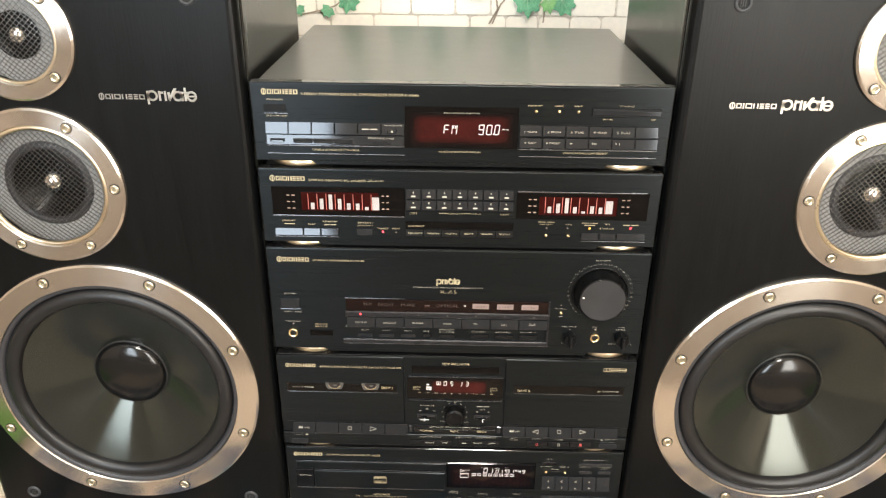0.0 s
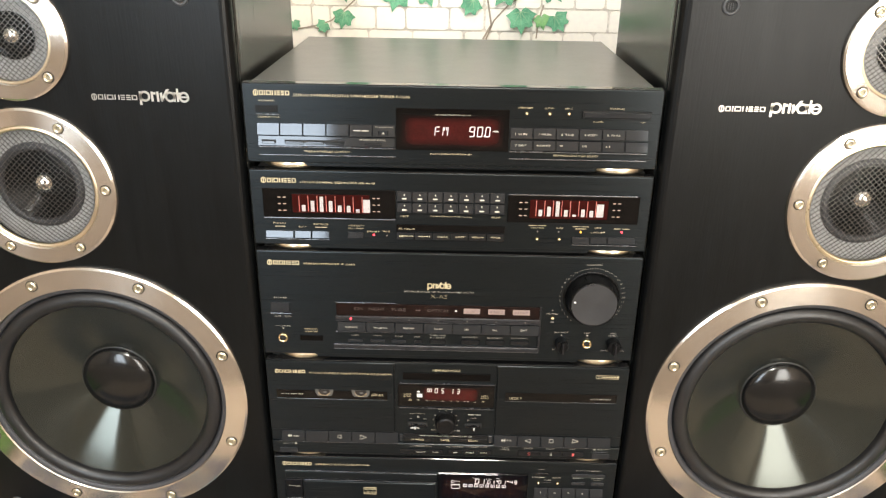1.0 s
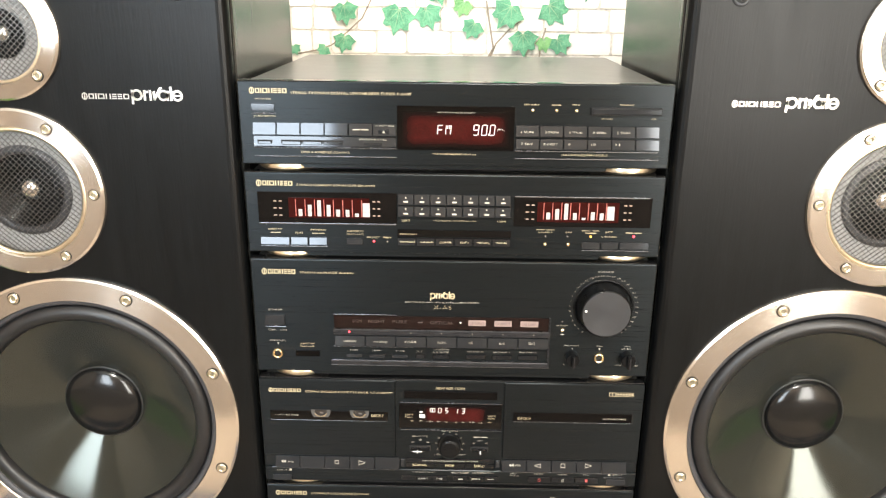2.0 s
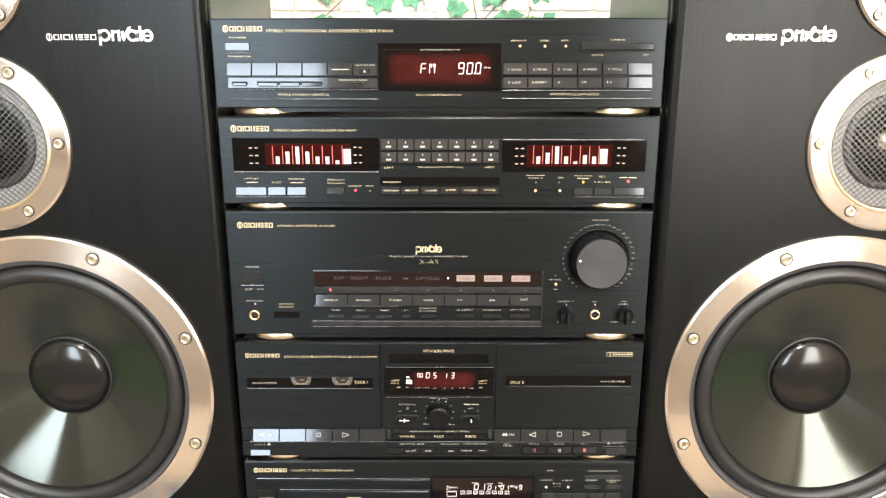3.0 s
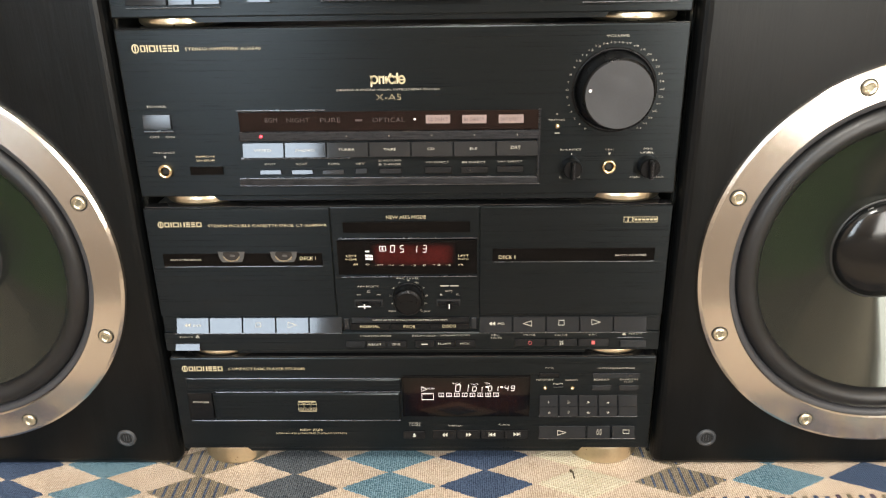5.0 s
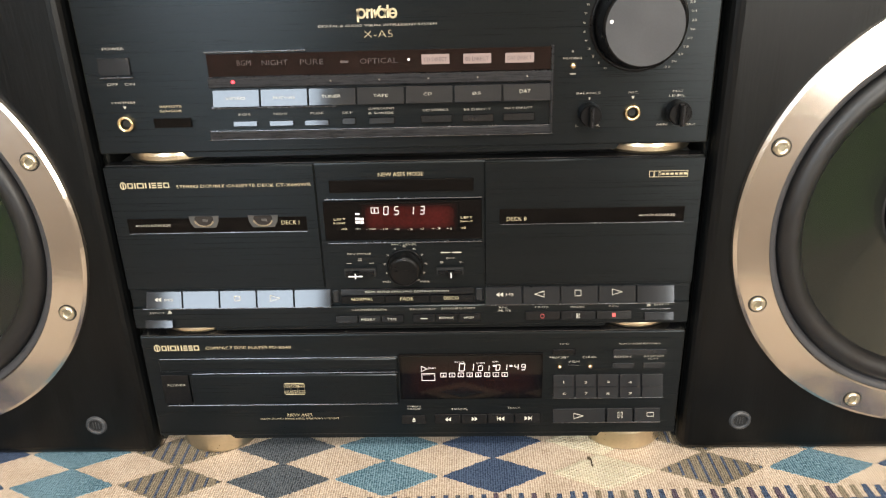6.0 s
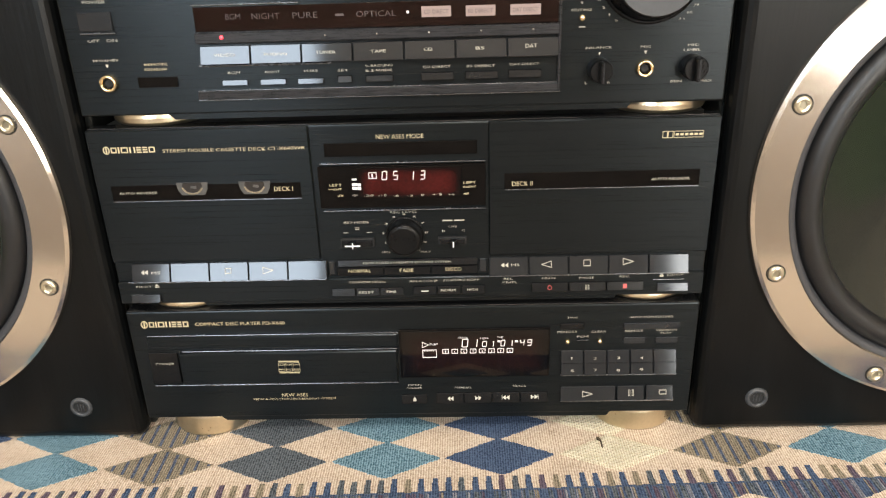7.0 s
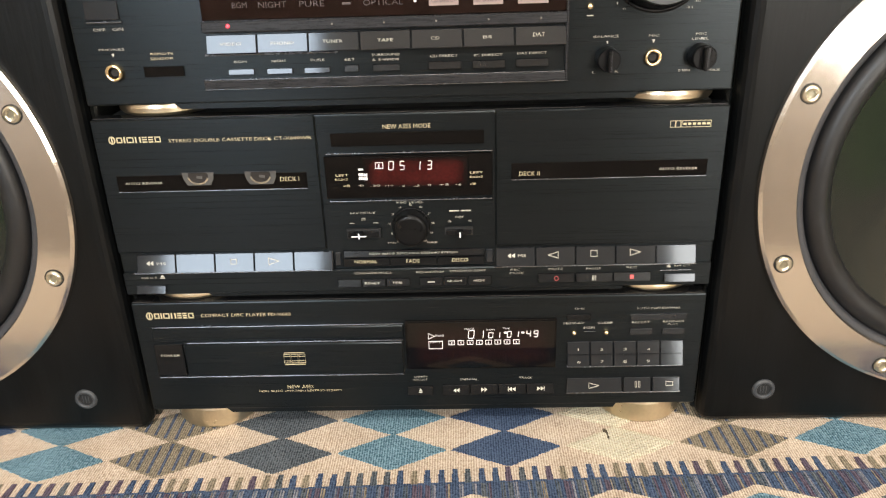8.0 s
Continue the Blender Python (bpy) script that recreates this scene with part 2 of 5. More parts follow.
BROWN_HAZE = tinted_field("brown_display_filter", (0.0075, 0.003, 0.0027), (0.0022, 0.0019, 0.0019), 0.3)


# ---- building helpers ----
def thing(name, at, label, category, group="", kind=""):
    ob = new(name)
    ob.location, ob.empty_display_size = at, 0.05
    return tagged(ob, label, category, group, kind)


def place_of(ob):
    p = Vector((0, 0, 0))
    while ob:
        p += ob.location
        ob = ob.parent
    return p


def part(name, bm, material, parent, label="", smooth=False, centred=False):
    """Links a bmesh, built in world metres, as one mesh under its thing."""
    me = bpy.data.meshes.new(name)
    here = Vector((0, 0, 0))
    if centred:
        lo = Vector([min(v.co[i] for v in bm.verts) for i in range(3)])
        hi = Vector([max(v.co[i] for v in bm.verts) for i in range(3)])
        here = (lo + hi) / 2
    base = place_of(parent)
    bmesh.ops.translate(bm, verts=bm.verts, vec=-here)
    bm.to_mesh(me)
    bm.free()
    me.materials.append(material)
    if smooth:
        me.shade_smooth()
    ob = new(name, me)
    ob.parent = parent
    ob.location = here - base
    if label:
        ob["label"] = label
    return ob


def box(x0, x1, y0, y1, z0, z1, bevel=0.0, segments=1, bm=None):
    bm = bm or bmesh.new()
    r = bmesh.ops.create_cube(bm, size=1.0)
    for v in r["verts"]:
        v.co = Vector(((x0 + x1) / 2 + v.co.x * (x1 - x0), (y0 + y1) / 2 + v.co.y * (y1 - y0), (z0 + z1) / 2 + v.co.z * (z1 - z0)))
    if bevel:
        edges = list({e for v in r["verts"] for e in v.link_edges})
        bmesh.ops.bevel(bm, geom=edges, offset=bevel, segments=segments, affect="EDGES", profile=0.5)
    return bm


def turned(x, z, rings, n=48, bm=None):
    """A body turned about an axis along y through (x, z); rings are (radius, y) from front centre to the back."""
    bm = bm or bmesh.new()
    last = None
    for r, y in rings:
        if r < 1e-6:
            now = [bm.verts.new((x, y, z))]
        else:
            now = [bm.verts.new((x + r * math.cos(2 * math.pi * i / n), y, z + r * math.sin(2 * math.pi * i / n))) for i in range(n)]
        if last:
            if len(last) == 1 and len(now) > 1:
                for i in range(n):
                    bm.faces.new((last[0], now[i], now[(i + 1) % n]))
            elif len(now) == 1 and len(last) > 1:
                for i in range(n):
                    bm.faces.new((last[(i + 1) % n], last[i], now[0]))
            else:
                for i in range(n):
                    bm.faces.new((last[i], now[i], now[(i + 1) % n], last[(i + 1) % n]))
        last = now
    bmesh.ops.recalc_face_normals(bm, faces=bm.faces)
    return bm


def upright(x, y, rings, n=32):
    """A body turned about a vertical axis; rings are (radius, z)."""
    bm = turned(0, 0, [(r, z) for r, z in rings], n)
    for v in bm.verts:
        v.co = Vector((x + v.co.x, y + v.co.z, v.co.y))
    bmesh.ops.recalc_face_normals(bm, faces=bm.faces)
    return bm


def prism(points, y0, y1, bm=None):
    """A flat plate from an outline in (x, z), between y0 (front) and y1."""
    bm = bm or bmesh.new()
    f = [bm.verts.new((x, y0, z)) for x, z in points]
    b = [bm.verts.new((x, y1, z)) for x, z in points]
    bm.faces.new(f)
    bm.faces.new(b[::-1])
    for i in range(len(f)):
        j = (i + 1) % len(f)
        bm.faces.new((f[j], f[i], b[i], b[j]))
    bmesh.ops.recalc_face_normals(bm, faces=bm.faces)
    return bm


# ---- details of the hi-fi fronts: all take the thing, the middle x and z, the width and height ----
SLOPE, STEEP = math.tan(radians(15.5)), math.tan(radians(18))
FLAT_KEYS = ("slot_key", "time_button", "edit_button", "repeat_button", "random_button")
STEEP_KEYS = ("transport_button", "eject_button", "number_button", "play_button", "pause_button", "stop_button")


def key(P, x, z, w, h, name="button", mat=None, y=0.0):
    rise = 0.0004 if name in FLAT_KEYS or h > 0.02 else h * (STEEP if name in STEEP_KEYS else SLOPE)
    if name == "power_button":
        rise = h * math.tan(radians(7 if 0.01 < h < 0.02 else 2.5))
    w, h = w - 0.0006, h - 0.0004
    bm = box(x - w / 2, x + w / 2, -y - 0.0012, -y + 0.001, z - h / 2, z + h / 2)
    for v in bm.verts:
        if v.co.y < -y and v.co.z < z:
            v.co.y -= rise
    bmesh.ops.bevel(bm, geom=list(bm.edges), offset=0.0004, segments=1, affect="EDGES")
    return part(name, bm, mat or KEY, P)


def row(P, x, z, w, h, n, name="button", mat=None, y=0.0):
    for i in range(n):
        key(P, x - w / 2 + (i + 0.5) * w / n, z, w / n, h, name, mat, y)


def plate(P, x, z, w, h, name, mat, out=0.002):
    return part(name, box(x - w / 2, x + w / 2, -out, 0.001, z - h / 2, z + h / 2, min(0.0008, h / 4)), mat, P)


def window(P, x, z, w, h, name, mat, out=0.0015):
    return part(name, box(x - w / 2, x + w / 2, -out, 0.001, z - h / 2, z + h / 2, 0.0002), mat, P)


# Lighter metal strip that stands in for the bright line along an edge.
def ledge(P, x, z, w, h, y=0.0):
    h = max(h * 0.8, 0.0007)
    return part("edge_trim", box(x - w / 2, x + w / 2, -y - 0.0022, -y + 0.001, z - h / 2, z + h / 2, min(0.0006, h * 0.4), 2), STRIP if h > 0.003 else LEDGE, P)


def shelf_ledge(P, x, z, w, h):
    return ledge(P, x, z, w, h, 0.002)


def rim(P, x, z, w, h):
    return part("edge_trim", box(x - w / 2, x + w / 2, -0.0032, 0.001, z - h / 2, z + h / 2, 0.0006), STRIP, P)


SEAT = 0.0032


def well(P, x, z, w, h, mat=None):
    """A shallow keyed slot: a dark seat and the key within it."""
    part("key_seat", box(x - w / 2, x + w / 2, -SEAT - 0.0001, 0, z - h / 2, z + h / 2, 0.0004), VOID, P)
    key(P, x, z, w - 0.0016, h - 0.0016, "slot_key", mat or KEY, SEAT)


def wellrow(P, x, z, w, h, n):
    for i in range(n):
        well(P, x - w / 2 + (i + 0.5) * w / n, z, w / n, h)


def word(P, x, z, w, h, text, mat, out=None):
    """Printed lettering, fitted to its width and height."""
    cu = bpy.data.curves.new("lettering", "FONT")
    cu.body, cu.resolution_u, cu.offset = text, 2, -0.03 if h > 0.005 and mat is GOLD else -0.013
    ob = bpy.data.objects.new("lettering", cu)
    me = bpy.data.meshes.new_from_object(ob)
    bpy.data.objects.remove(ob)
    bpy.data.curves.remove(cu)
    co = np.empty(len(me.vertices) * 3)
    me.vertices.foreach_get("co", co)
    co = co.reshape(-1, 3)
    lo, hi = co.min(0), co.max(0)
    h = h * (0.62 if len(text) > 14 else 0.7 if h < 0.003 else 0.76)
    if text == "1":
        w *= 0.35
    face = front_of(P, x, z) if out is None else (z - 1, z + 1, out, out)
    u = (co - lo) / np.maximum(hi - lo, 1e-9)
    at = np.stack([x + (u[:, 0] - 0.5) * w, np.zeros(len(co)), z + (u[:, 1] - 0.5) * h], 1)
    at[:, 1] = -out_at(face, at[:, 2]) - 0.0003
    at = at - np.array(place_of(P))
    me.vertices.foreach_set("co", at.ravel().astype(np.float32))
    me.materials.clear()
    me.materials.append(mat)
    ob = new("lettering", me)
    ob.parent = P
    return ob


def front_of(P, x, z):
    """The foremost face laid at (x, z) before: its lower and upper z and how far it stands out at each."""
    best, face = 0.0, (z - 1, z + 1, 0.0, 0.0)
    for o in P.children:
        if o.type != "MESH" or o.name.startswith(("lettering", "front_panel", "case", "foot", "baffle", "top_edge")):
            continue
        b = reach(o)
        if b[0] <= x <= b[1] and b[2] <= z <= b[3]:
            d = b[4] + (b[5] - b[4]) * (z - b[2]) / max(b[3] - b[2], 1e-6)
            if d > best:
                best, face = d, (b[2], b[3], b[4], b[5])
    return face


def out_at(face, z):
    return face[2] + (face[3] - face[2]) * (z - face[0]) / max(face[1] - face[0], 1e-6)


def depth_at(P, x, z):
    return out_at(front_of(P, x, z), z)


REACH = {}


def reach(o):
    """The extent of a part in x and z, and how far its lower and its upper edge stand out."""
    if o.name not in REACH:
        p = place_of(o.parent) + o.location
        co = [p + v.co for v in o.data.vertices]
        zs = [c.z for c in co]
        mid = (min(zs) + max(zs)) / 2
        REACH[o.name] = (min(c.x for c in co), max(c.x for c in co), min(zs), max(zs),
                         max(-c.y for c in co if c.z <= mid), max(-c.y for c in co if c.z >= mid))
    return REACH[o.name]


def mark(P, bm, mat, x, z, name="symbol", lift=0.0004):
    face = front_of(P, x, z)
    for v in bm.verts:
        v.co.y -= out_at(face, v.co.z) + lift
    return part(name, bm, mat, P)


def flat(x, z, w, h, bm=None):
    return prism(((x - w / 2, z - h / 2), (x + w / 2, z - h / 2), (x + w / 2, z + h / 2), (x - w / 2, z + h / 2)), 0, 0.0003, bm)


def bar(P, x, z, w, h, mat):
    n = max(1, round(w / 0.009))
    bm = bmesh.new()
    for i in range(n):
        flat(x - w / 2 + (i + 0.5) * w / n, z, w / n * 0.84, h * 0.34, bm)
    return mark(P, bm, mat, x, z, "printed_bar")


def tri(P, x, z, w, h, way, mat):
    return mark(P, prism(((x - w / 2, z - way * h / 2), (x + w / 2, z - way * h / 2), (x, z + way * h / 2)), 0, 0.0003), mat, x, z)


def outline(points, t, bm):
    """A closed line of thickness t along an outline in (x, z)."""
    n = len(points)
    for i in range(n):
        a, b = Vector(points[i]), Vector(points[(i + 1) % n])
        d = (b - a).normalized()
        s = Vector((-d.y, d.x)) * t / 2
        e = t / 2 if n < 6 else t * 0.12
        a, b = a - d * e, b + d * e
        prism((a - s, b - s, b + s, a + s), 0, 0.0003, bm)
    return bm


def glyph(P, x, z, w, h, what, mat):
    bm, t = bmesh.new(), 0.0003 if mat is LIT else 0.00032
    if mat is not LIT:
        w, h = w * 0.86, h * 0.82
    l, r, lo, hi = x - w / 2, x + w / 2, z - h / 2, z + h / 2
    if what == "play":
        outline(((l, lo), (r, z), (l, hi)), t, bm)
    elif what == "back":
        outline(((r, lo), (r, hi), (l, z)), t, bm)
    elif what == "stop":
        outline(((l, lo), (r, lo), (r, hi), (l, hi)), t, bm)
    elif what == "square":
        flat(x, z, w, h, bm)
    elif what == "pause":
        for s in (-1, 1):
            outline(((x + s * w * 0.3 - w * 0.12, lo), (x + s * w * 0.3 + w * 0.12, lo), (x + s * w * 0.3 + w * 0.12, hi), (x + s * w * 0.3 - w * 0.12, hi)), t * 0.7, bm)
    elif what == "ring":
        outline([(x + w / 2 * math.cos(k * math.pi / 8), z + h / 2 * math.sin(k * math.pi / 8)) for k in range(16)], t, bm)
    elif what == "eject":
        prism(((l, lo + h * 0.35), (r, lo + h * 0.35), (x, hi)), 0, 0.0003, bm)
        flat(x, lo + h * 0.1, w, h * 0.2, bm)
    else:
        s = -1 if what in ("rew", "prev") else 1
        for c in (-0.25, 0.25):
            m = x + c * w
            prism(((m - s * w * 0.22, lo), (m + s * w * 0.22, z), (m - s * w * 0.22, hi)), 0, 0.0003, bm)
        if what in ("prev", "next"):
            flat(x + s * w * 0.52, z, w * 0.07, h, bm)
    return mark(P, bm, mat, x, z)


def brand(P, x, z, w, h, mat=None):
    """The maker's mark as plain shapes: a round emblem and a run of blocks."""
    bm = bmesh.new()
    e = h * 0.98
    outline([(x - w / 2 + e * 0.42 + e * 0.36 * math.cos(k * math.pi / 8), z + e * 0.46 * math.sin(k * math.pi / 8)) for k in range(16)], h * 0.13, bm)
    flat(x - w / 2 + e * 0.42, z, h * 0.14, h * 0.7, bm)
    left, run = x - w / 2 + e * 1.0, w - e * 1.0
    t = h * 0.13
    for a, b, kind in ((0, 0.13, "box"), (0.165, 0.195, "post"), (0.23, 0.39, "box"), (0.425, 0.55, "pair"), (0.585, 0.69, "bars"), (0.725, 0.83, "bars"), (0.865, 1.0, "box")):
        c, half = left + run * (a + b) / 2, run * (b - a) / 2
        if kind == "post":
            flat(c, z, half * 2, h * 0.8, bm)
        elif kind == "box":
            e, f = half - t / 2, h * 0.36 - t / 2
            outline(((c - e, z - f), (c + e, z - f), (c + e, z + f), (c - e, z + f)), t, bm)
        elif kind == "pair":
            for k in (-1, 1):
                flat(c + k * (half - t * 0.6), z, t * 1.2, h * 0.72, bm)
        else:
            for k in (-0.29, 0, 0.29):
                flat(c, z + k * h, half * 2, h * 0.14, bm)
    return tagged(mark(P, bm, mat or GOLD, x, z, "brand_mark"), kind="stuff")


def script(P, x, z, w, h, mat=None):
    """The series' mark as plain shapes in its colour."""
    bm = bmesh.new()
    t = h * 0.125
    for a, b, lo, hi in ((0.03, 0.21, 0.26, 0.78), (0.55, 0.72, 0.26, 0.76), (0.83, 1.0, 0.24, 0.76)):
        cx, cz, rx, rz = x + ((a + b) / 2 - 0.5) * w, z + ((lo + hi) / 2 - 0.5) * h, (b - a) / 2 * w, (hi - lo) / 2 * h
        outline([(cx + rx * math.cos(k * math.pi / 8), cz + rz * math.sin(k * math.pi / 8)) for k in range(16)], t, bm)
    for a, lo, hi in ((0.03, 0.0, 0.8), (0.27, 0.22, 0.8), (0.385, 0.22, 0.8), (0.72, 0.22, 0.78), (0.79, 0.22, 1.0)):
        flat(x + (a - 0.5) * w, z + ((lo + hi) / 2 - 0.5) * h, t, (hi - lo) * h, bm)
    flat(x + 0.305 * w, z + 0.22 * h, w * 0.12, t * 0.8, bm)
    flat(x - 0.2 * w, z + 0.2 * h, w * 0.09, t, bm)
    flat(x + 0.415 * w, z, w * 0.13, t * 0.7, bm)
    prism(((x - 0.07 * w, z - 0.2 * h), (x - 0.035 * w, z - 0.3 * h), (x + 0.13 * w, z + 0.46 * h), (x + 0.07 * w, z + 0.46 * h)), 0, 0.0003, bm)
    prism(((x - 0.07 * w, z + 0.22 * h), (x - 0.02 * w, z + 0.25 * h), (x - 0.02 * w, z - 0.28 * h), (x - 0.06 * w, z - 0.24 * h)), 0, 0.0003, bm)
    return mark(P, bm, mat or GOLD, x, z, "series_mark", 0.001 if mat else 0.0004)


def badge(P, x, z, w, h):
    bm = bmesh.new()
    outline(((x - w * 0.24, z - h / 2), (x + w / 2, z - h / 2), (x + w / 2, z + h / 2), (x - w * 0.24, z + h / 2)), 0.00024, bm)
    for i in range(6):
        flat(x - w * 0.16 + i * w * 0.12, z, w * 0.08, h * 0.32, bm)
    for s in (0.47, 0.33):
        outline(((x - w * s - w * 0.06, z - h / 2), (x - w * s + w * 0.06, z - h / 2), (x - w * s + w * 0.06, z + h / 2), (x - w * s - w * 0.06, z + h / 2)), 0.0003, bm)
    return mark(P, bm, GOLD, x, z, "licence_badge")


def discmark(P, x, z, w, h):
    """The disc format's mark as plain shapes."""
    bm = bmesh.new()
    for a, b in ((-0.48, -0.2), (-0.14, 0.14), (0.2, 0.48)):
        for k in (0.17, 0.34):
            outline(((x + a * w, z - h * k), (x + b * w, z - h * k), (x + b * w, z + h * k), (x + a * w, z + h * k)), 0.00022, bm)
    for k in (-0.46, 0.46):
        flat(x, z + k * h, w * 0.92, h * 0.045, bm)
    return mark(P, bm, GOLD, x, z, "format_mark")


SEGMENTS = {"0": "abcdef", "1": "bc", "3": "abcdg", "4": "bcfg", "5": "acdfg", "9": "abcdfg", "F": "aefg", "M": "bcefm"}


def seg(P, x, z, w, h, ch):
    """One lit character of a display, leaning slightly."""
    t, bm = max(0.00042, h * 0.072), bmesh.new()
    w = w * 0.74
    spots = {"a": (0, 1, 1), "g": (0, 0, 1), "d": (0, -1, 1), "b": (1, 0.5, 0), "c": (1, -0.5, 0), "e": (-1, -0.5, 0), "f": (-1, 0.5, 0)}
    for s in SEGMENTS[ch]:
        if s == "m":
            for k in (-1, 1):
                flat(x + k * w * 0.2, z + h * 0.28, t, h * 0.36, bm)
            continue
        a, b, wide = spots[s]
        flat(x + a * w / 2, z + b * (h - t) / 2, w - t * 1.3 if wide else t, t if wide else h / 2 - t * 1.1, bm)
    for v in bm.verts:
        v.co.x += (v.co.z - z) * 0.1
    return mark(P, bm, LIT, x, z, "display_character")


def lit(P, x, z, w, h):
    return mark(P, flat(x, z, w, h), LIT, x, z, "lit_segment")


def litframe(P, x, z, w, h):
    return mark(P, outline(((x - w / 2, z - h / 2), (x + w / 2, z - h / 2), (x + w / 2, z + h / 2), (x - w / 2, z + h / 2)), 0.00036, bmesh.new()), LIT, x, z, "lit_frame")


def litrow(P, x, z, w, h, n):
    for i in range(n):
        c = x - w / 2 + (i + 0.5) * w / n
        litframe(P, c, z, w / n * 0.62, h)
        mark(P, flat(c, z, 0.0005, h * 0.4), LIT, c, z, "lit_segment")


def litgrid(P, x, z, w, h):
    for j in (-0.27, 0.27):
        for i in range(5):
            lit(P, x - w / 2 + (i + 0.5) * w / 5, z + j * h, w / 5 * 0.75, h * 0.4)


def litbox(P, x, z, w, h, text):
    mark(P, flat(x, z, w, h), LIT_PINK, x, z, "lit_field")
    word(P, x, z, w * 0.82, h * 0.5, text, DIM, depth_at(P, x, z) + 0.0003)


def lits(P, x, z, w, h, levels):
    """A row of level columns with their thin guide lines."""
    n = len(levels)
    top = z + h / 2
    for i, v in enumerate(levels):
        c = x - w / 2 + (i + 0.4) * w / n
        tall = h * v / 31
        wide = 0.0038 if i < n - 1 else 0.0072
        bm = bmesh.new()
        for k in range(max(1, round(tall / 0.0012))):
            flat(c + 0.001, z - h / 2 + (k + 0.5) * 0.0012, wide, 0.00095, bm)
        tagged(mark(P, bm, COLUMN, x, z, "level_column"), kind="stuff")
        mark(P, flat(c - 0.0036, z, 0.0006, h), RED_LINE, x, z, "guide_line", 0.0003)


def ticks(P, x, z, w, h):
    bm = bmesh.new()
    for j in (-0.45, 0, 0.45):
        for i in (-0.3, 0.25):
            flat(x + i * w, z + j * h, w * 0.3, 0.001, bm)
    return mark(P, bm, TICK, x, z, "scale_print")


def bandmarks(P, x, z, w, h):
    for j, way in ((0.27, 1), (-0.27, -1)):
        for i in range(7):
            c, zz = x - w / 2 + (i + 0.5) * w / 7, z + j * h
            tri(P, c, zz + 0.002, 0.0014, 0.002, way, PALE)
            mark(P, flat(c, zz - 0.0022, 0.0046, 0.0013), PALE, c, zz - 0.0022, "printed_bar")


def led(P, x, z, r, mat):
    r *= 0.75
    y = depth_at(P, x, z)
    return part("indicator", turned(x, z, [(0, -y - 0.0012), (r * 0.6, -y - 0.001), (r, -y - 0.0004), (r, -y + 0.0005)], 14), mat, P, smooth=True)


def leds(P, x, z, w, h, n):
    for i in range(n):
        led(P, x - w / 2 + i * w / (n - 1), z, 0.0009, LED_OFF)


def stud(P, x, z, r):
    r = max(r, 0.0018) * 0.9
    return part("stud_button", turned(x, z, [(0, -0.0034), (r * 0.5, -0.0032), (r * 0.85, -0.0026), (r, -0.0016), (r, 0.0005)], 18), JACK_GOLD, P, smooth=True)


def jack(P, x, z, r):
    r *= 0.98
    j = part("jack_collar", turned(x, z, [(r * 0.58, 0.001), (r * 0.58, -0.0022), (r * 0.74, -0.0038), (r * 0.92, -0.003), (r, -0.001), (r, 0.001)], 32), JACK_GOLD, P, smooth=True)
    # A flat black disc stands in for the shade inside the jack.
    part("socket_bore", turned(x, z, [(0, -0.0004), (r * 0.58, -0.0004), (r * 0.58, 0.0006)], 24), VOID, j)
    part("bore_ring", turned(x, z, [(r * 0.42, -0.0006), (r * 0.5, -0.0012), (r * 0.56, -0.0006)], 24), KNOB, j)


def knob_body(x, z, r, out):
    return turned(x, z, [(0, -out), (r * 0.9, -out), (r * 0.97, -out + 0.0008), (r, -out + 0.0022), (r, 0)], 64)


def volume(P, x, z, r):
    part("knob_skirt", turned(x, z, [(r * 0.98, 0), (r * 1.0, -0.0014), (r * 1.05, -0.0014), (r * 1.075, 0)], 64), KNOB, P, smooth=True)
    f = r * 0.895
    k = part("volume_knob", turned(x, z, [(f * 0.93, -0.0195), (f * 0.985, -0.0188), (f, -0.017), (r * 0.98, -0.002), (r * 0.98, 0)], 72), KNOB, P, smooth=True)
    part("knob_face", turned(x, z, [(0, -0.0194), (f * 0.5, -0.0194), (f * 0.93, -0.0196)], 72), KNOB_FACE, k, centred=True)
    part("pointer", turned(x - f * 0.8, z + f * 0.12, [(0, -0.0202), (0.001, -0.02), (0.0013, -0.0193)], 12), LIT, k)
    for i in range(32):
        a = radians(235 - i * 290 / 31)
        word(P, x + r * 1.19 * math.cos(a), z + r * 1.19 * math.sin(a), 0.0034 if i > 9 else 0.0017, 0.0018, str(i), PALE, 0.0)


def smallknob(P, x, z, r):
    k = part("control_knob", knob_body(x, z, r, 0.011), KNOB, P, smooth=False)
    part("knob_grip", box(x - r * 0.22, x + r * 0.22, -0.016, -0.0105, z - r * 0.92, z + r * 0.92, 0.0008), KNOB, k)
    part("pointer", box(x + r * 0.02, x + r * 0.14, -0.0164, -0.0155, z - r * 0.85, z + r * 0.85), STRIP, k)
    tri(P, x, z + r * 1.3, 0.0012, 0.0016, -1, PALE)


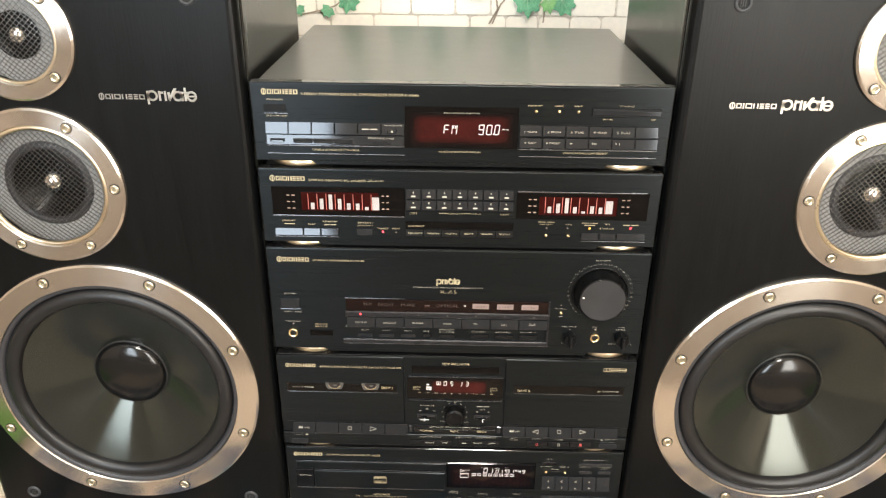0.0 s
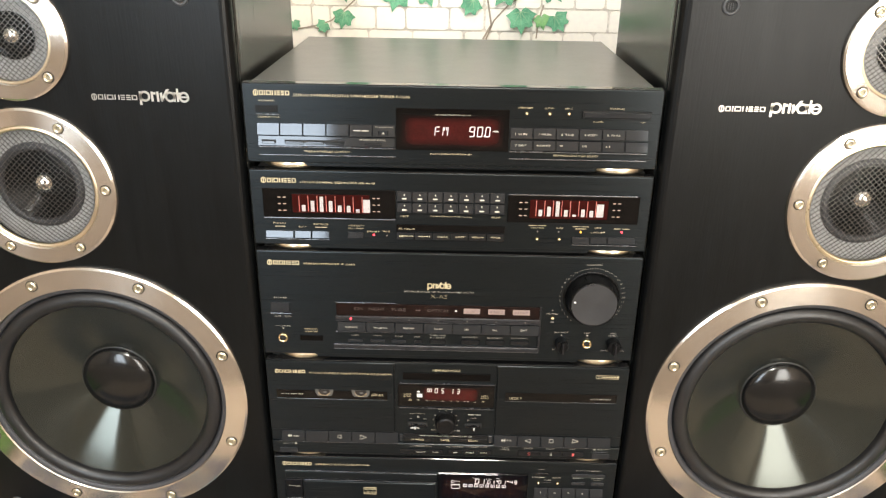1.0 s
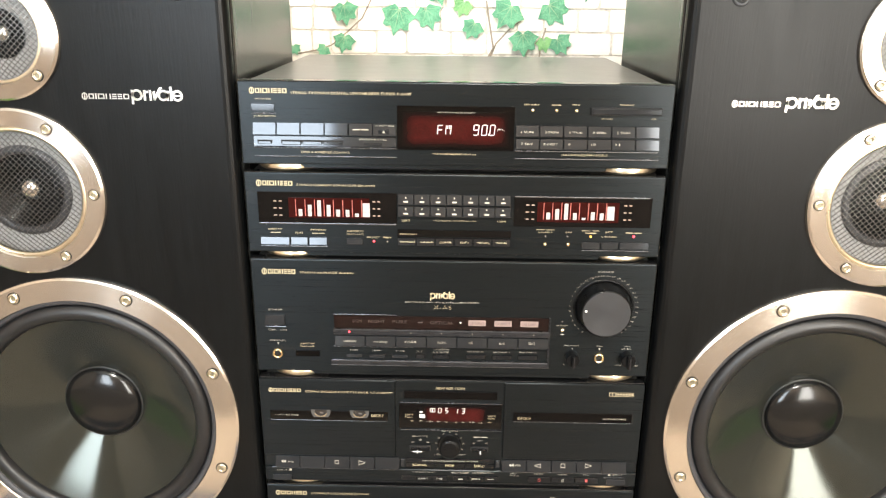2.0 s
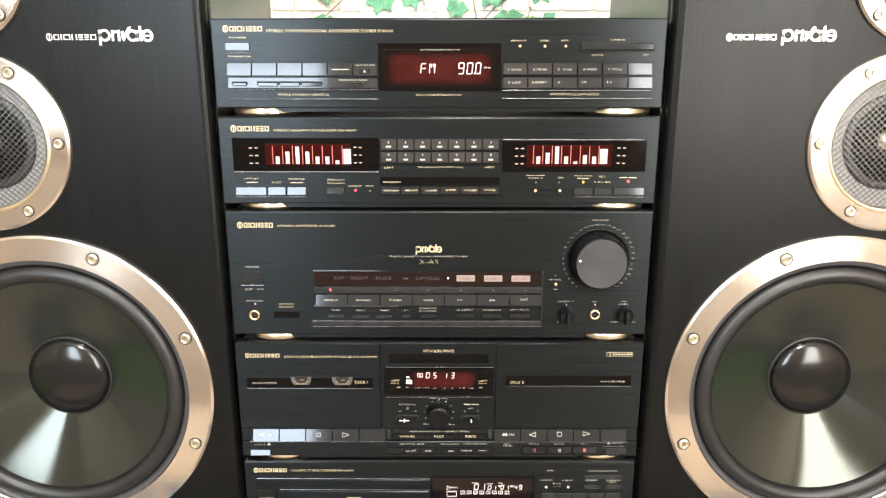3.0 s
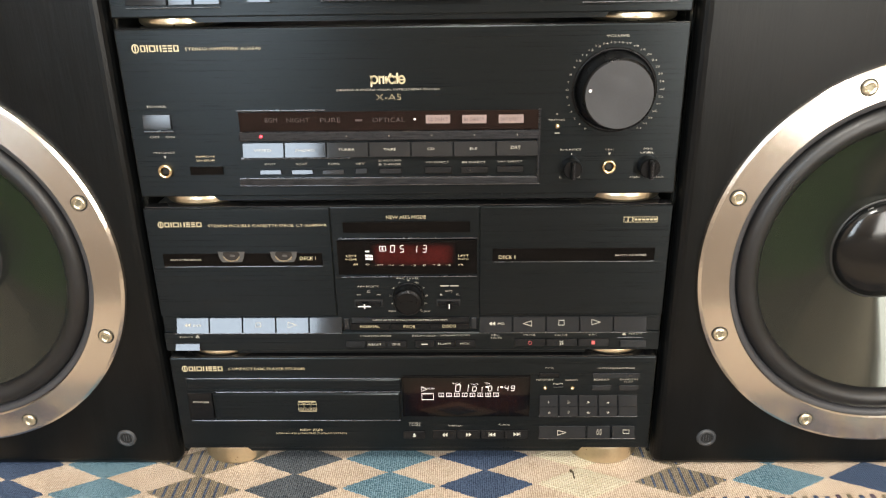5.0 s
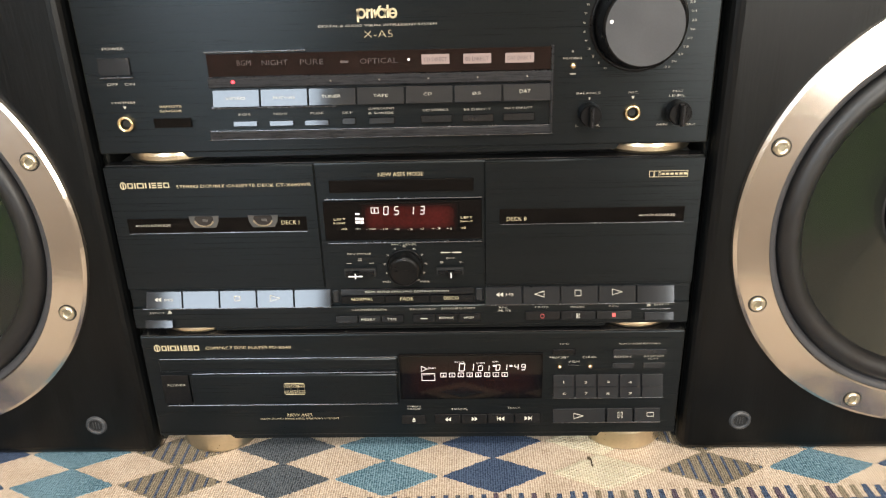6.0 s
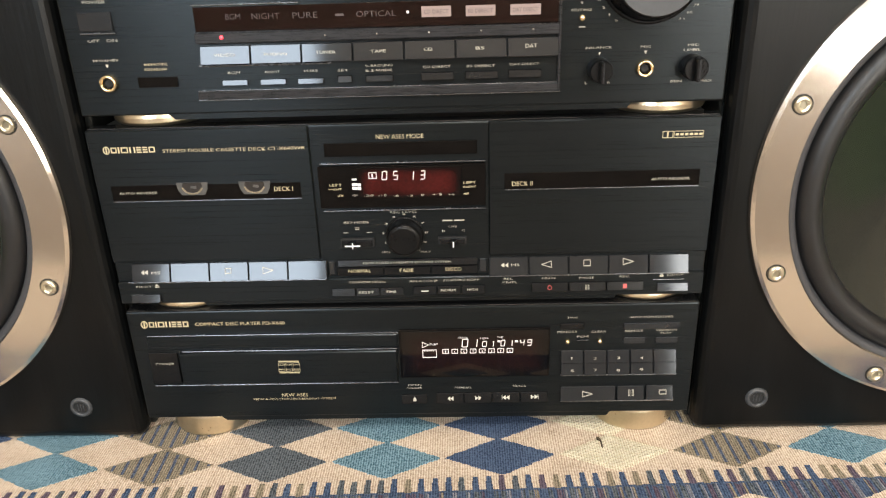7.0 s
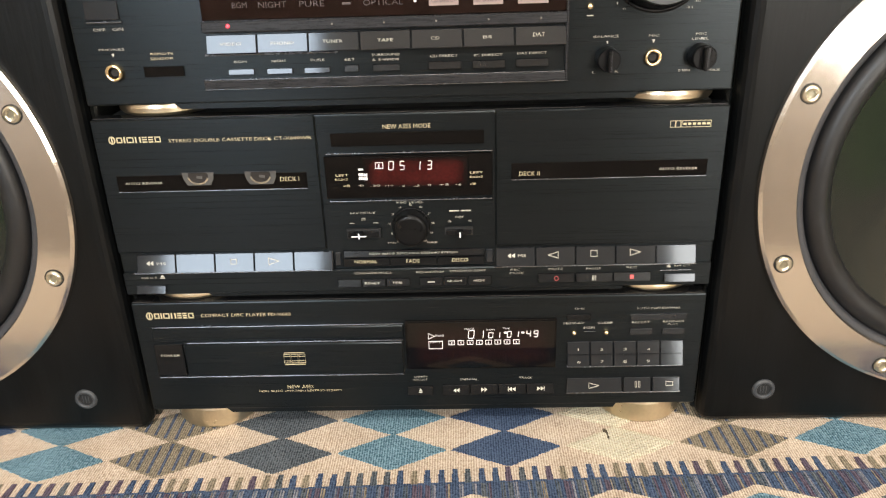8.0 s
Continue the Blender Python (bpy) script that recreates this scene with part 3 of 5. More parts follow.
def recknob(P, x, z, r):
    part("knob_skirt", turned(x, z, [(r * 0.95, 0), (r * 1.0, -0.0016), (r * 1.08, -0.0016), (r * 1.1, 0)], 48), KNOB, P, smooth=True)
    k = part("level_knob", turned(x, z, [(0, -0.0125), (r * 0.82, -0.0125), (r * 0.94, -0.0115), (r * 0.97, -0.0095), (r, -0.002), (r, 0)], 48), KNOB, P, smooth=True)
    part("knob_cap", turned(x, z, [(0, -0.013), (r * 0.76, -0.013), (r * 0.82, -0.0124)], 48), KNOB, k, centred=True)
    for i in range(11):
        a = radians(232 - i * 284 / 10)
        word(P, x + r * 1.24 * math.cos(a), z + r * 1.24 * math.sin(a), 0.0022, 0.0019, str(i), PALE, 0.0)


def slider(P, x, z, r):
    part("slide_tab", box(x - 0.0022, x + 0.0022, -0.009, -0.004, z - 0.0022, z + 0.0022, 0.0004), DARK_KEY, P)
    bm = flat(x, z, 0.0007, 0.0042)
    if r > 0.003:
        flat(x, z, r * 2, 0.0007, bm)
    bmesh.ops.translate(bm, verts=bm.verts, vec=(0, -0.0094, 0))
    part("slide_mark", bm, WHITE_PRINT, P)


def reel(P, x, z):
    """A spool of the loaded cassette, seen in the door's window."""
    n, hub = 24, 0.0068
    lo, hi = z - 0.0042, z + 0.0048
    k = part("cassette_spool", prism(((x - 0.0078, lo), (x + 0.0078, lo), (x + 0.0102, z), (x + 0.0108, hi), (x - 0.0108, hi), (x - 0.0102, z)), -0.0031, -0.0026), REEL_WHITE, P)
    ring = [(x + hub * math.cos(2 * math.pi * i / n), min(z + 0.0022 + hub * 0.8 * math.sin(2 * math.pi * i / n), hi)) for i in range(n)]
    part("spool_hub", prism(ring, -0.0034, -0.0031), TAPE_CASE, k)
    # The spool's highlight, shaped as a bright crescent.
    part("spool_glint", prism([(x + hub * 1.08 * math.cos(a), z + 0.0022 + hub * 0.86 * math.sin(a)) for a in [math.pi * (1.05 + 0.08 * i) for i in range(12)]]
                              + [(x + hub * 0.9 * math.cos(a), z + 0.0022 + hub * 0.7 * math.sin(a)) for a in [math.pi * (1.93 - 0.08 * i) for i in range(12)]], -0.0036, -0.0034), STEEL, k)
    part("spool_tooth", prism(((x - 0.0012, z + 0.001), (x + 0.0026, z + 0.0004), (x + 0.003, z + 0.0022), (x - 0.0008, z + 0.0026)), -0.0037, -0.0034), REEL_WHITE, k)


def component(name, z0, z1, depth, label, foot_h, half=0.21):
    """A hi-fi unit: steel case, front panel and four round feet."""
    P = thing(name, (0, 0, z0 - foot_h), label, "hi-fi unit", "stacked hi-fi units")
    part("front_panel", box(-half, half, 0, 0.012, z0, z1, 0.0012, 2), PANEL, P)
    part("case", box(-half + 0.004, half - 0.004, 0.0125, depth, z0 + 0.004, z1 - 0.0015, 0.002, 2), CASE, P)
    part("top_edge", box(-half + 0.001, half - 0.001, 0.0008, 0.0118, z1 - 0.0002, z1 + 0.0006, 0.0003), GLOSS, P)
    for sx in (-1, 1):
        for y in (0.0355, depth - 0.05):
            r, low = 0.0335, z0 - foot_h
            bm = upright(0.174 if sx > 0 else -0.168, y, [(0, low), (r * 0.9, low), (r * 0.97, low + 0.0012), (r, low + 0.003), (r, z0 - 0.003), (r * 0.985, z0 - 0.0008), (r * 0.8, z0 + 0.005)], 96)
            part("foot", bm, BRASS, P, "champagne-coloured round metal foot", smooth=False)
        part("case_screw", turned(sx * (half + 0.0012), z0 + 0.0005, [(0, 0.0165), (0.0012, 0.0168), (0.0017, 0.018), (0.0017, 0.0205)], 12), STEEL, P, smooth=True)
    part("base_lip", prism(((-half + 0.056, z0 + 0.002), (half - 0.058, z0 + 0.002), (half - 0.062, z0 - 0.0035), (-half + 0.062, z0 - 0.0035)), 0.0008, 0.014), PANEL, P)
    return P


# ---- the room ----
def slab(name, x0, x1, y0, y1, z0, z1, material, label):
    bm = box(x0, x1, y0, y1, z0, z1)
    me = bpy.data.meshes.new(name)
    bm.to_mesh(me)
    bm.free()
    me.materials.append(material)
    return tagged(new(name, me), label, name.split("_")[0], kind="structure")


FLOOR = -0.006
slab("floor", -ROOM_X, ROOM_X, ROOM_S, ROOM_N, FLOOR - 0.1, FLOOR, CARPET, "short-pile taupe carpet floor")
slab("ceiling", -ROOM_X - 0.12, ROOM_X + 0.12, ROOM_S - 0.12, ROOM_N + 0.12, ROOM_H, ROOM_H + 0.1, WHITE_PAINT, "plain white painted ceiling")
slab("wall_west", -ROOM_X - 0.12, -ROOM_X, ROOM_S - 0.12, ROOM_N + 0.12, FLOOR - 0.1, ROOM_H, PLASTER, "plain warm beige plaster wall")
slab("wall_east", ROOM_X, ROOM_X + 0.12, ROOM_S - 0.12, ROOM_N + 0.12, FLOOR - 0.1, ROOM_H, PLASTER, "plain warm beige plaster wall")
wall_north = slab("wall_north", -ROOM_X, ROOM_X, ROOM_N, ROOM_N + 0.12, FLOOR - 0.1, ROOM_H, JOINT, "wall papered with pale stone blocks and green ivy")
slab("ground", -40, 40, -60, ROOM_S - 0.13, -0.16, -0.1, LAWN, "mown green lawn outside the glass door")

# the unseen wall behind, with a window and a glass door; the pier between is added to darken the middle of reflections
_bm = bmesh.new()
_xs = [-ROOM_X, WINDOWS[0][0], WINDOWS[0][1], WINDOWS[1][0], WINDOWS[1][1], ROOM_X]
for _i in range(5):
    if _i % 2 == 0:
        box(_xs[_i], _xs[_i + 1], ROOM_S - 0.12, ROOM_S, FLOOR - 0.1, ROOM_H, bm=_bm)
    else:
        box(_xs[_i], _xs[_i + 1], ROOM_S - 0.12, ROOM_S, FLOOR - 0.1, WINDOWS[_i // 2][2], bm=_bm)
        box(_xs[_i], _xs[_i + 1], ROOM_S - 0.12, ROOM_S, WIN_HI, ROOM_H, bm=_bm)
_me = bpy.data.meshes.new("wall_south")
_bm.to_mesh(_me)
_bm.free()
_me.materials.append(PLASTER)
tagged(new("wall_south", _me), "plain warm beige plaster wall with a window and a glass door", "wall", kind="structure")
for _k, (_a, _b, _lo) in enumerate(WINDOWS):
    W = thing("window_%d" % (_k + 1), ((_a + _b) / 2, ROOM_S - 0.06, _lo), ("white-framed casement window", "tall white-framed glass door")[_k], "window", kind="structure")
    for _x0, _x1, _z0, _z1 in ((_a, _a + 0.05, _lo, WIN_HI), (_b - 0.05, _b, _lo, WIN_HI), (_a + 0.05, _b - 0.05, _lo, _lo + 0.05), (_a + 0.05, _b - 0.05, WIN_HI - 0.05, WIN_HI)):
        part("window_frame", box(_x0, _x1, ROOM_S - 0.09, ROOM_S - 0.03, _z0, _z1, 0.004), FRAME_WHITE, W)
    _p = part("pane", box(_a + 0.05, _b - 0.05, ROOM_S - 0.064, ROOM_S - 0.058, _lo + 0.05, WIN_HI - 0.05), GLASS, W)
    _p.visible_shadow = False
L = thing("ceiling_lamp", (LAMP_AT[0], LAMP_AT[1], ROOM_H - 0.07), "round white flush ceiling lamp, switched on", "lamp")
part("housing", upright(LAMP_AT[0], LAMP_AT[1], [(0.2, ROOM_H), (0.2, ROOM_H - 0.05), (0.185, ROOM_H - 0.06), (0.185, ROOM_H - 0.02)]), FRAME_WHITE, L)
part("diffuser", upright(LAMP_AT[0], LAMP_AT[1], [(0, ROOM_H - 0.05), (0.184, ROOM_H - 0.05)]), DIFFUSER, L)


# ---- stone-block wallpaper with ivy ----
def stone(x0, x1, z0, z1, seed):
    """A slightly proud block with an uneven, rounded outline."""
    rng = random.Random(seed)
    pts = []
    w, h = x1 - x0, z1 - z0
    for cx, cz, a0 in ((x1, z1, 0), (x0, z1, 90), (x0, z0, 180), (x1, z0, 270)):
        r = min(w, h) * rng.uniform(0.1, 0.2)
        ox, oz = cx - math.copysign(r, cx - (x0 + x1) / 2), cz - math.copysign(r, cz - (z0 + z1) / 2)
        for k in range(3):
            a = radians(a0 + k * 45)
            pts.append((ox + r * math.cos(a) + rng.uniform(-0.0008, 0.0008), oz + r * math.sin(a) + rng.uniform(-0.0008, 0.0008)))
    return prism(pts, ROOM_N - 0.003 - rng.uniform(0, 0.0015), ROOM_N - 0.0003)


_rng = random.Random(4)
SEEN_ROW = (-0.31, -0.231, -0.201, -0.128, -0.08, -0.01, 0.047, 0.131, 0.245, 0.33)
for _r in range(-12, 18):
    _z = 0.5575 + _r * 0.0355
    _ends = list(SEEN_ROW) if _r == 0 else []
    _x = 0.33 if _r == 0 else -0.66 + _rng.uniform(0, 0.04)
    while _x < 0.64:
        _ends.append(_x)
        _x += _rng.uniform(0.035, 0.085)
    for _a, _b in zip(_ends, _ends[1:]):
        if _b - _a > 0.01:
            part("stone", stone(_a + 0.0014, _b - 0.0014, _z + 0.0012, _z + 0.0343 + _rng.uniform(-0.0006, 0.0006), _rng.random()), STONE, wall_north)


def ivy_leaf(x, z, size, turn, young=False):
    """A five-lobed ivy leaf lying on the wall, with its pale veins."""
    shape = ((0, -1.0), (0.13, -0.74), (0.28, -0.5), (0.5, -0.58), (0.72, -0.5), (0.66, -0.2), (0.78, 0.02), (0.98, 0.2), (0.72, 0.34), (0.5, 0.5), (0.3, 0.62), (0.12, 0.52), (0, 0.36))
    pts = [(a, b) for a, b in shape] + [(-a * 0.94, b) for a, b in shape[-2:0:-1]]
    c, s = math.cos(radians(turn)), math.sin(radians(turn))
    half = size * 0.5
    y = ROOM_N - 0.0052 - 0.0016 * (len(wall_north.children) % 7)

    def to(a, b):
        return x + half * (a * c - b * s), z + half * (a * s + b * c)
    leaf = part("ivy_leaf", prism([to(*p) for p in pts], y - 0.001, y), LEAF_LIGHT if young else LEAF, wall_north)
    bm = bmesh.new()
    for a, b in ((0, -0.85), (0.5, -0.42), (-0.5, -0.42), (0.66, 0.24), (-0.64, 0.24)):
        p, q = Vector(to(0, 0.4)), Vector(to(a, b))
        d = (q - p).normalized()
        n = Vector((-d.y, d.x)) * half * 0.022
        prism((p - n, q, p + n), y - 0.0013, y - 0.001, bm)
    part("leaf_vein", bm, VEIN, leaf)


def ivy_stem(points, r):
    bm = bmesh.new()
    for i in range(len(points) - 1):
        a, b = Vector(points[i]), Vector(points[i + 1])
        d = (b - a).normalized()
        n = Vector((-d.y, d.x)) * r
        prism((a - n, b - n, b + n, a + n), ROOM_N - 0.0056, ROOM_N - 0.0046, bm)
    part("ivy_stem", bm, STEM, wall_north)


for _x, _z, _s, _t, _y in ((-0.176, 0.622, 0.046, 8, False), (-0.18, 0.576, 0.04, -12, False), (-0.094, 0.614, 0.06, -14, False), (-0.046, 0.617, 0.05, 20, False),
                           (0.008, 0.631, 0.036, -20, True), (0.024, 0.599, 0.04, -28, False), (0.078, 0.622, 0.058, -32, False), (0.104, 0.58, 0.052, 4, False),
                           (0.15, 0.626, 0.056, 40, False), (0.1385, 0.576, 0.032, 12, True), (0.163, 0.576, 0.042, 34, False), (-0.258, 0.564, 0.022, 20, False),
                           (-0.212, 0.563, 0.026, -40, False), (-0.03, 0.655, 0.05, 15, False), (-0.16, 0.668, 0.05, -20, False), (0.1, 0.67, 0.055, 10, False), (0.205, 0.66, 0.045, -15, False)):
    ivy_leaf(_x, _z, _s, _t, _y)
ivy_stem(((-0.255, 0.556), (-0.225, 0.562), (-0.2, 0.57), (-0.175, 0.59), (-0.15, 0.612), (-0.13, 0.65)), 0.0011)
ivy_stem(((0.045, 0.545), (0.058, 0.568), (0.052, 0.6), (0.045, 0.64)), 0.0014)
ivy_stem(((0.05, 0.545), (0.062, 0.575), (0.085, 0.6), (0.1, 0.61)), 0.0012)
ivy_stem(((0.131, 0.548), (0.133, 0.575), (0.14, 0.6)), 0.0011)


# ---- woven rug ----
RUG = thing("rug", (0, -0.02, FLOOR), "flat-woven cream rug with rows of blue, grey and ivory diamonds", "rug")
RUG_TURN = radians(1.9)
RC, RS = math.cos(RUG_TURN), math.sin(RUG_TURN)


def on_rug(u, v, h):
    return Vector((u * RC - v * RS, u * RS + v * RC, h))


def rug_flat(points, h0, h1, bm=None):
    bm = bm or bmesh.new()
    lo = [bm.verts.new(on_rug(u, v, h0)) for u, v in points]
    hi = [bm.verts.new(on_rug(u, v, h1)) for u, v in points]
    bm.faces.new(hi)
    for i in range(len(hi)):
        j = (i + 1) % len(hi)
        bm.faces.new((lo[i], lo[j], hi[j], hi[i]))
    bmesh.ops.recalc_face_normals(bm, faces=bm.faces)
    return bm


part("weave", rug_flat(((-0.62, -0.34), (0.62, -0.34), (0.62, 0.4), (-0.62, 0.4)), FLOOR, -0.0004), CREAM, RUG)
PITCH, HALF_W, HALF_D = 0.0862, 0.0405, 0.0205


def diamond(u, v, mat, name="diamond", hw=HALF_W, hd=HALF_D, stripes=None):
    """A woven diamond with the stepped edge of its threads."""
    n = 17
    pts = []
    rng = random.Random(u * 31 + v)
    for qx, qy, k0 in ((1, 1, 0), (-1, 1, 1), (-1, -1, 0), (1, -1, 1)):
        run = []
        for k in range(n):
            f0, f1 = k / n, (k + 1) / n
            run += [(qx * hw * (1 - f0), qy * hd * (f0 + 0.01)), (qx * hw * (1 - f0 + rng.uniform(-0.03, 0.036)), qy * hd * (f1 - 0.005))]
        pts += run if not k0 else run[::-1]
    d = part(name, rug_flat([(u + a, v + b) for a, b in pts], -0.0012, 0.0001 if hw > 0.04 and hd > 0.015 else 0.0006 + 0.02 * (0.042 - hw)), mat, RUG)
    if mat is IVORY:
        bm, n = bmesh.new(), 11
        for i in range(n):
            for j in range(n):
                a, b = (i + 0.5) / n * 2 - 1, (j + 0.5) / n * 2 - 1
                cu, cv = u + (a + b) / 2 * hw * 0.94, v + (b - a) / 2 * hd * 0.94
                rug_flat(((cu - 0.0024, cv - 0.0002), (cu, cv - 0.0010), (cu + 0.0024, cv + 0.0001), (cu, cv + 0.0009)), -0.0006, 0.0009, bm)
        tagged(part("knotting", bm, KNOT, d), kind="stuff")
    if stripes:
        bm = bmesh.new()
        k = 9
        for i in range(1, 2 * k, 2):
            c = -hw + (i + 0.5) * hw / k
            t = hd * (1 - abs(c) / hw) * 0.92
            rug_flat(((u + c - 0.0011, v - t), (u + c + 0.0011, v - t), (u + c + 0.0011, v + t), (u + c - 0.0011, v + t)), -0.0008, 0.0004, bm)
        part("stripe", bm, stripes, d)


for _i in range(-7, 8):
    _u = -0.0225 + _i * PITCH
    _m = {-7: IVORY, -6: NAVY, -5: SLATE, -4: NAVY, -3: TEAL, -2: TAUPE, -1: SLATE, 0: TEAL, 1: NAVY, 2: IVORY, 3: TAUPE, 4: TEAL, 5: NAVY, 6: SLATE, 7: TEAL}[_i]
    for _j in range(5):
        diamond(_u, -0.0275 + _j * HALF_D * 2.0, _m, stripes=BLUE_GREY if _m is TAUPE else None)

# the rug's blue border with its comb edge
EDGE = -0.064
part("border_band", rug_flat(((-0.61, EDGE - 0.062), (0.61, EDGE - 0.062), (0.61, EDGE), (-0.61, EDGE)), -0.0012, 0.0002), NAVY, RUG)
_rng = random.Random(9)
for _i in range(-60, 61):
    _u = _i * 0.0097 + 0.0046 + _rng.uniform(-0.0004, 0.0004)
    _h = 0.0135 + _rng.uniform(-0.0012, 0.0012)
    part("border_tooth", rug_flat([(_u - 0.0023, EDGE - 0.001), (_u + 0.0025, EDGE - 0.001), (_u + 0.0025, EDGE + 0.005), (_u + 0.0021, EDGE + 0.005), (_u + 0.0021, EDGE + _h),
                                   (_u - 0.0016, EDGE + _h), (_u - 0.0016, EDGE + 0.009), (_u - 0.0023, EDGE + 0.009)], -0.0012, 0.0003), (NAVY, SLATE, NAVY, TAUPE, PLUM)[_rng.randrange(5)], RUG)
    for _k, _w in ((0.0004, 0.0034), (0.0033, 0.0009), (0.0051, 0.0016)):
        _low = EDGE - 0.046 - _rng.uniform(0, 0.012)
        part("border_streak", rug_flat([(_u + _k - _w / 2, _low), (_u + _k + _w / 2, _low), (_u + _k + _w / 2, EDGE - 0.002 - _rng.uniform(0, 0.002)), (_u + _k - _w / 2, EDGE - 0.002)], -0.001, 0.0005),
             (SLATE, PLUM, GREY_YARN, TAUPE, GREY_YARN)[_rng.randrange(5)] if _k > 0.001 else (NAVY, SLATE, PLUM)[_rng.randrange(3)], RUG)
for _i in range(-5, 6):
    diamond(0.134 + _i * 0.0985, EDGE - 0.030, CREAM, "border_diamond", 0.0395, 0.0165)
    diamond(0.134 + _i * 0.0985, EDGE - 0.030, TEAL if _i % 2 else SLATE, "border_diamond", 0.02, 0.008)
T = thing("loose_thread", (0.1425, -0.0115, 0), "short dark loose thread lying on the rug", "thread")
_bm = bmesh.new()
for _k in range(6):
    _a, _b = _k / 6, (_k + 1) / 6
    _p = lambda f: (0.1405 + 0.0035 * f + 0.001 * math.sin(5 * f), -0.006 - 0.011 * f)
    (_x0, _y0), (_x1, _y1) = _p(_a), _p(_b)
    box(min(_x0, _x1) - 0.0005, max(_x0, _x1) + 0.0005, min(_y0, _y1) - 0.0004, max(_y0, _y1) + 0.0004, 0.0002, 0.0012, bm=_bm)
part("strand", _bm, TWINE, T)


# ---- unseen green mats, added at both ends of the rug for their reflections ----
def grass_mat(x0, x1):
    M = thing("grass_mat", ((x0 + x1) / 2, 0.1, FLOOR), "unseen green mat added beside the rug for its reflection", "mat", "mats beside the rug")
    part("backing", box(x0, x1, -0.22, 0.42, FLOOR, FLOOR + 0.004, 0.001), VOID, M)
    part("pile", box(x0 + 0.003, x1 - 0.003, -0.217, 0.417, FLOOR + 0.0041, FLOOR + 0.012, 0.003, 2), GRASS, M)


grass_mat(-1.22, -0.64)
grass_mat(0.64, 1.22)


# ---- loudspeakers ----
def socket_screw(parent, x, z, y, r=0.006):
    s = part("screw", turned(x, z, [(r * 0.42, y + 0.001), (r * 0.42, y - 0.0016), (r * 0.75, y - 0.0022), (r * 0.95, y - 0.0014), (r, y + 0.0004)], 20), STEEL, parent, smooth=True)
    part("hex_socket", turned(x, z, [(0, y - 0.0002), (r * 0.43, y - 0.0002)], 6), SOCKET, s)
    part("screw_seat", turned(x, z, [(r * 1.0, y - 0.0003), (r * 1.12, y - 0.0003)], 24), VOID, s)


def grille(parent, x, z, r, y, bulge, step):
    """A domed diamond mesh of crossing wires."""
    verts, faces, t = [], [], 0.0003
    k = int(r / step) + 1
    for way in (-1, 1):
        c, s = math.cos(radians(45 * way)), math.sin(radians(45 * way))
        for i in range(-k, k + 1):
            o = i * step
            if abs(o) >= r:
                continue
            reach_ = math.sqrt(r * r - o * o)
            m = max(3, int(reach_ / 0.004))
            for j in range(m + 1):
                q = -reach_ + 2 * reach_ * j / m
                px, pz = q * c - o * s, q * s + o * c
                py = y - bulge * (1 - (px * px + pz * pz) / (r * r)) - (0.0003 if way > 0 else 0)
                for d in (-t, t):
                    verts.append((x + px - d * s, py, z + pz + d * c))
                if j:
                    n = len(verts)
                    faces.append((n - 4, n - 3, n - 1, n - 2))
    bm = bmesh.new()
    made = [bm.verts.new(v) for v in verts]
    for f in faces:
        bm.faces.new([made[i] for i in f])
    ext = bmesh.ops.extrude_face_region(bm, geom=list(bm.faces))
    bmesh.ops.translate(bm, verts=[e for e in ext["geom"] if isinstance(e, bmesh.types.BMVert)], vec=(0, 0.0006, 0))
    return tagged(part("grille", bm, WIRE, parent, "domed steel wire mesh"), kind="stuff")



def cut(ob, holes):
    """Round holes through a board."""
    tools = []
    for x, z, r in holes:
        bm = turned(x, z, [(0, -0.05), (r, -0.05), (r, 0.06), (0, 0.06)], 96)
        me = bpy.data.meshes.new("cutter")
        bm.to_mesh(me)
        bm.free()
        c = new("cutter", me)
        tools.append(c)
        m = ob.modifiers.new("hole", "BOOLEAN")
        m.operation, m.object, m.solver = "DIFFERENCE", c, "EXACT"
    bpy.context.view_layer.update()
    done = bpy.data.meshes.new_from_object(ob.evaluated_get(bpy.context.evaluated_depsgraph_get()))
    ob.modifiers.clear()
    ob.data = done
    for c in tools:
        bpy.data.objects.remove(c)


def arc(r_mid, r_half, y, rise, n=9):
    return [(r_mid + r_half * math.cos(math.pi * k / n), y - rise * math.sin(math.pi * k / n)) for k in range(n + 1)]


def dome(r, y, rise, n=8):
    return [(r * math.sin(math.pi / 2 * k / n), y - rise * math.cos(math.pi / 2 * k / n)) for k in range(n + 1)]


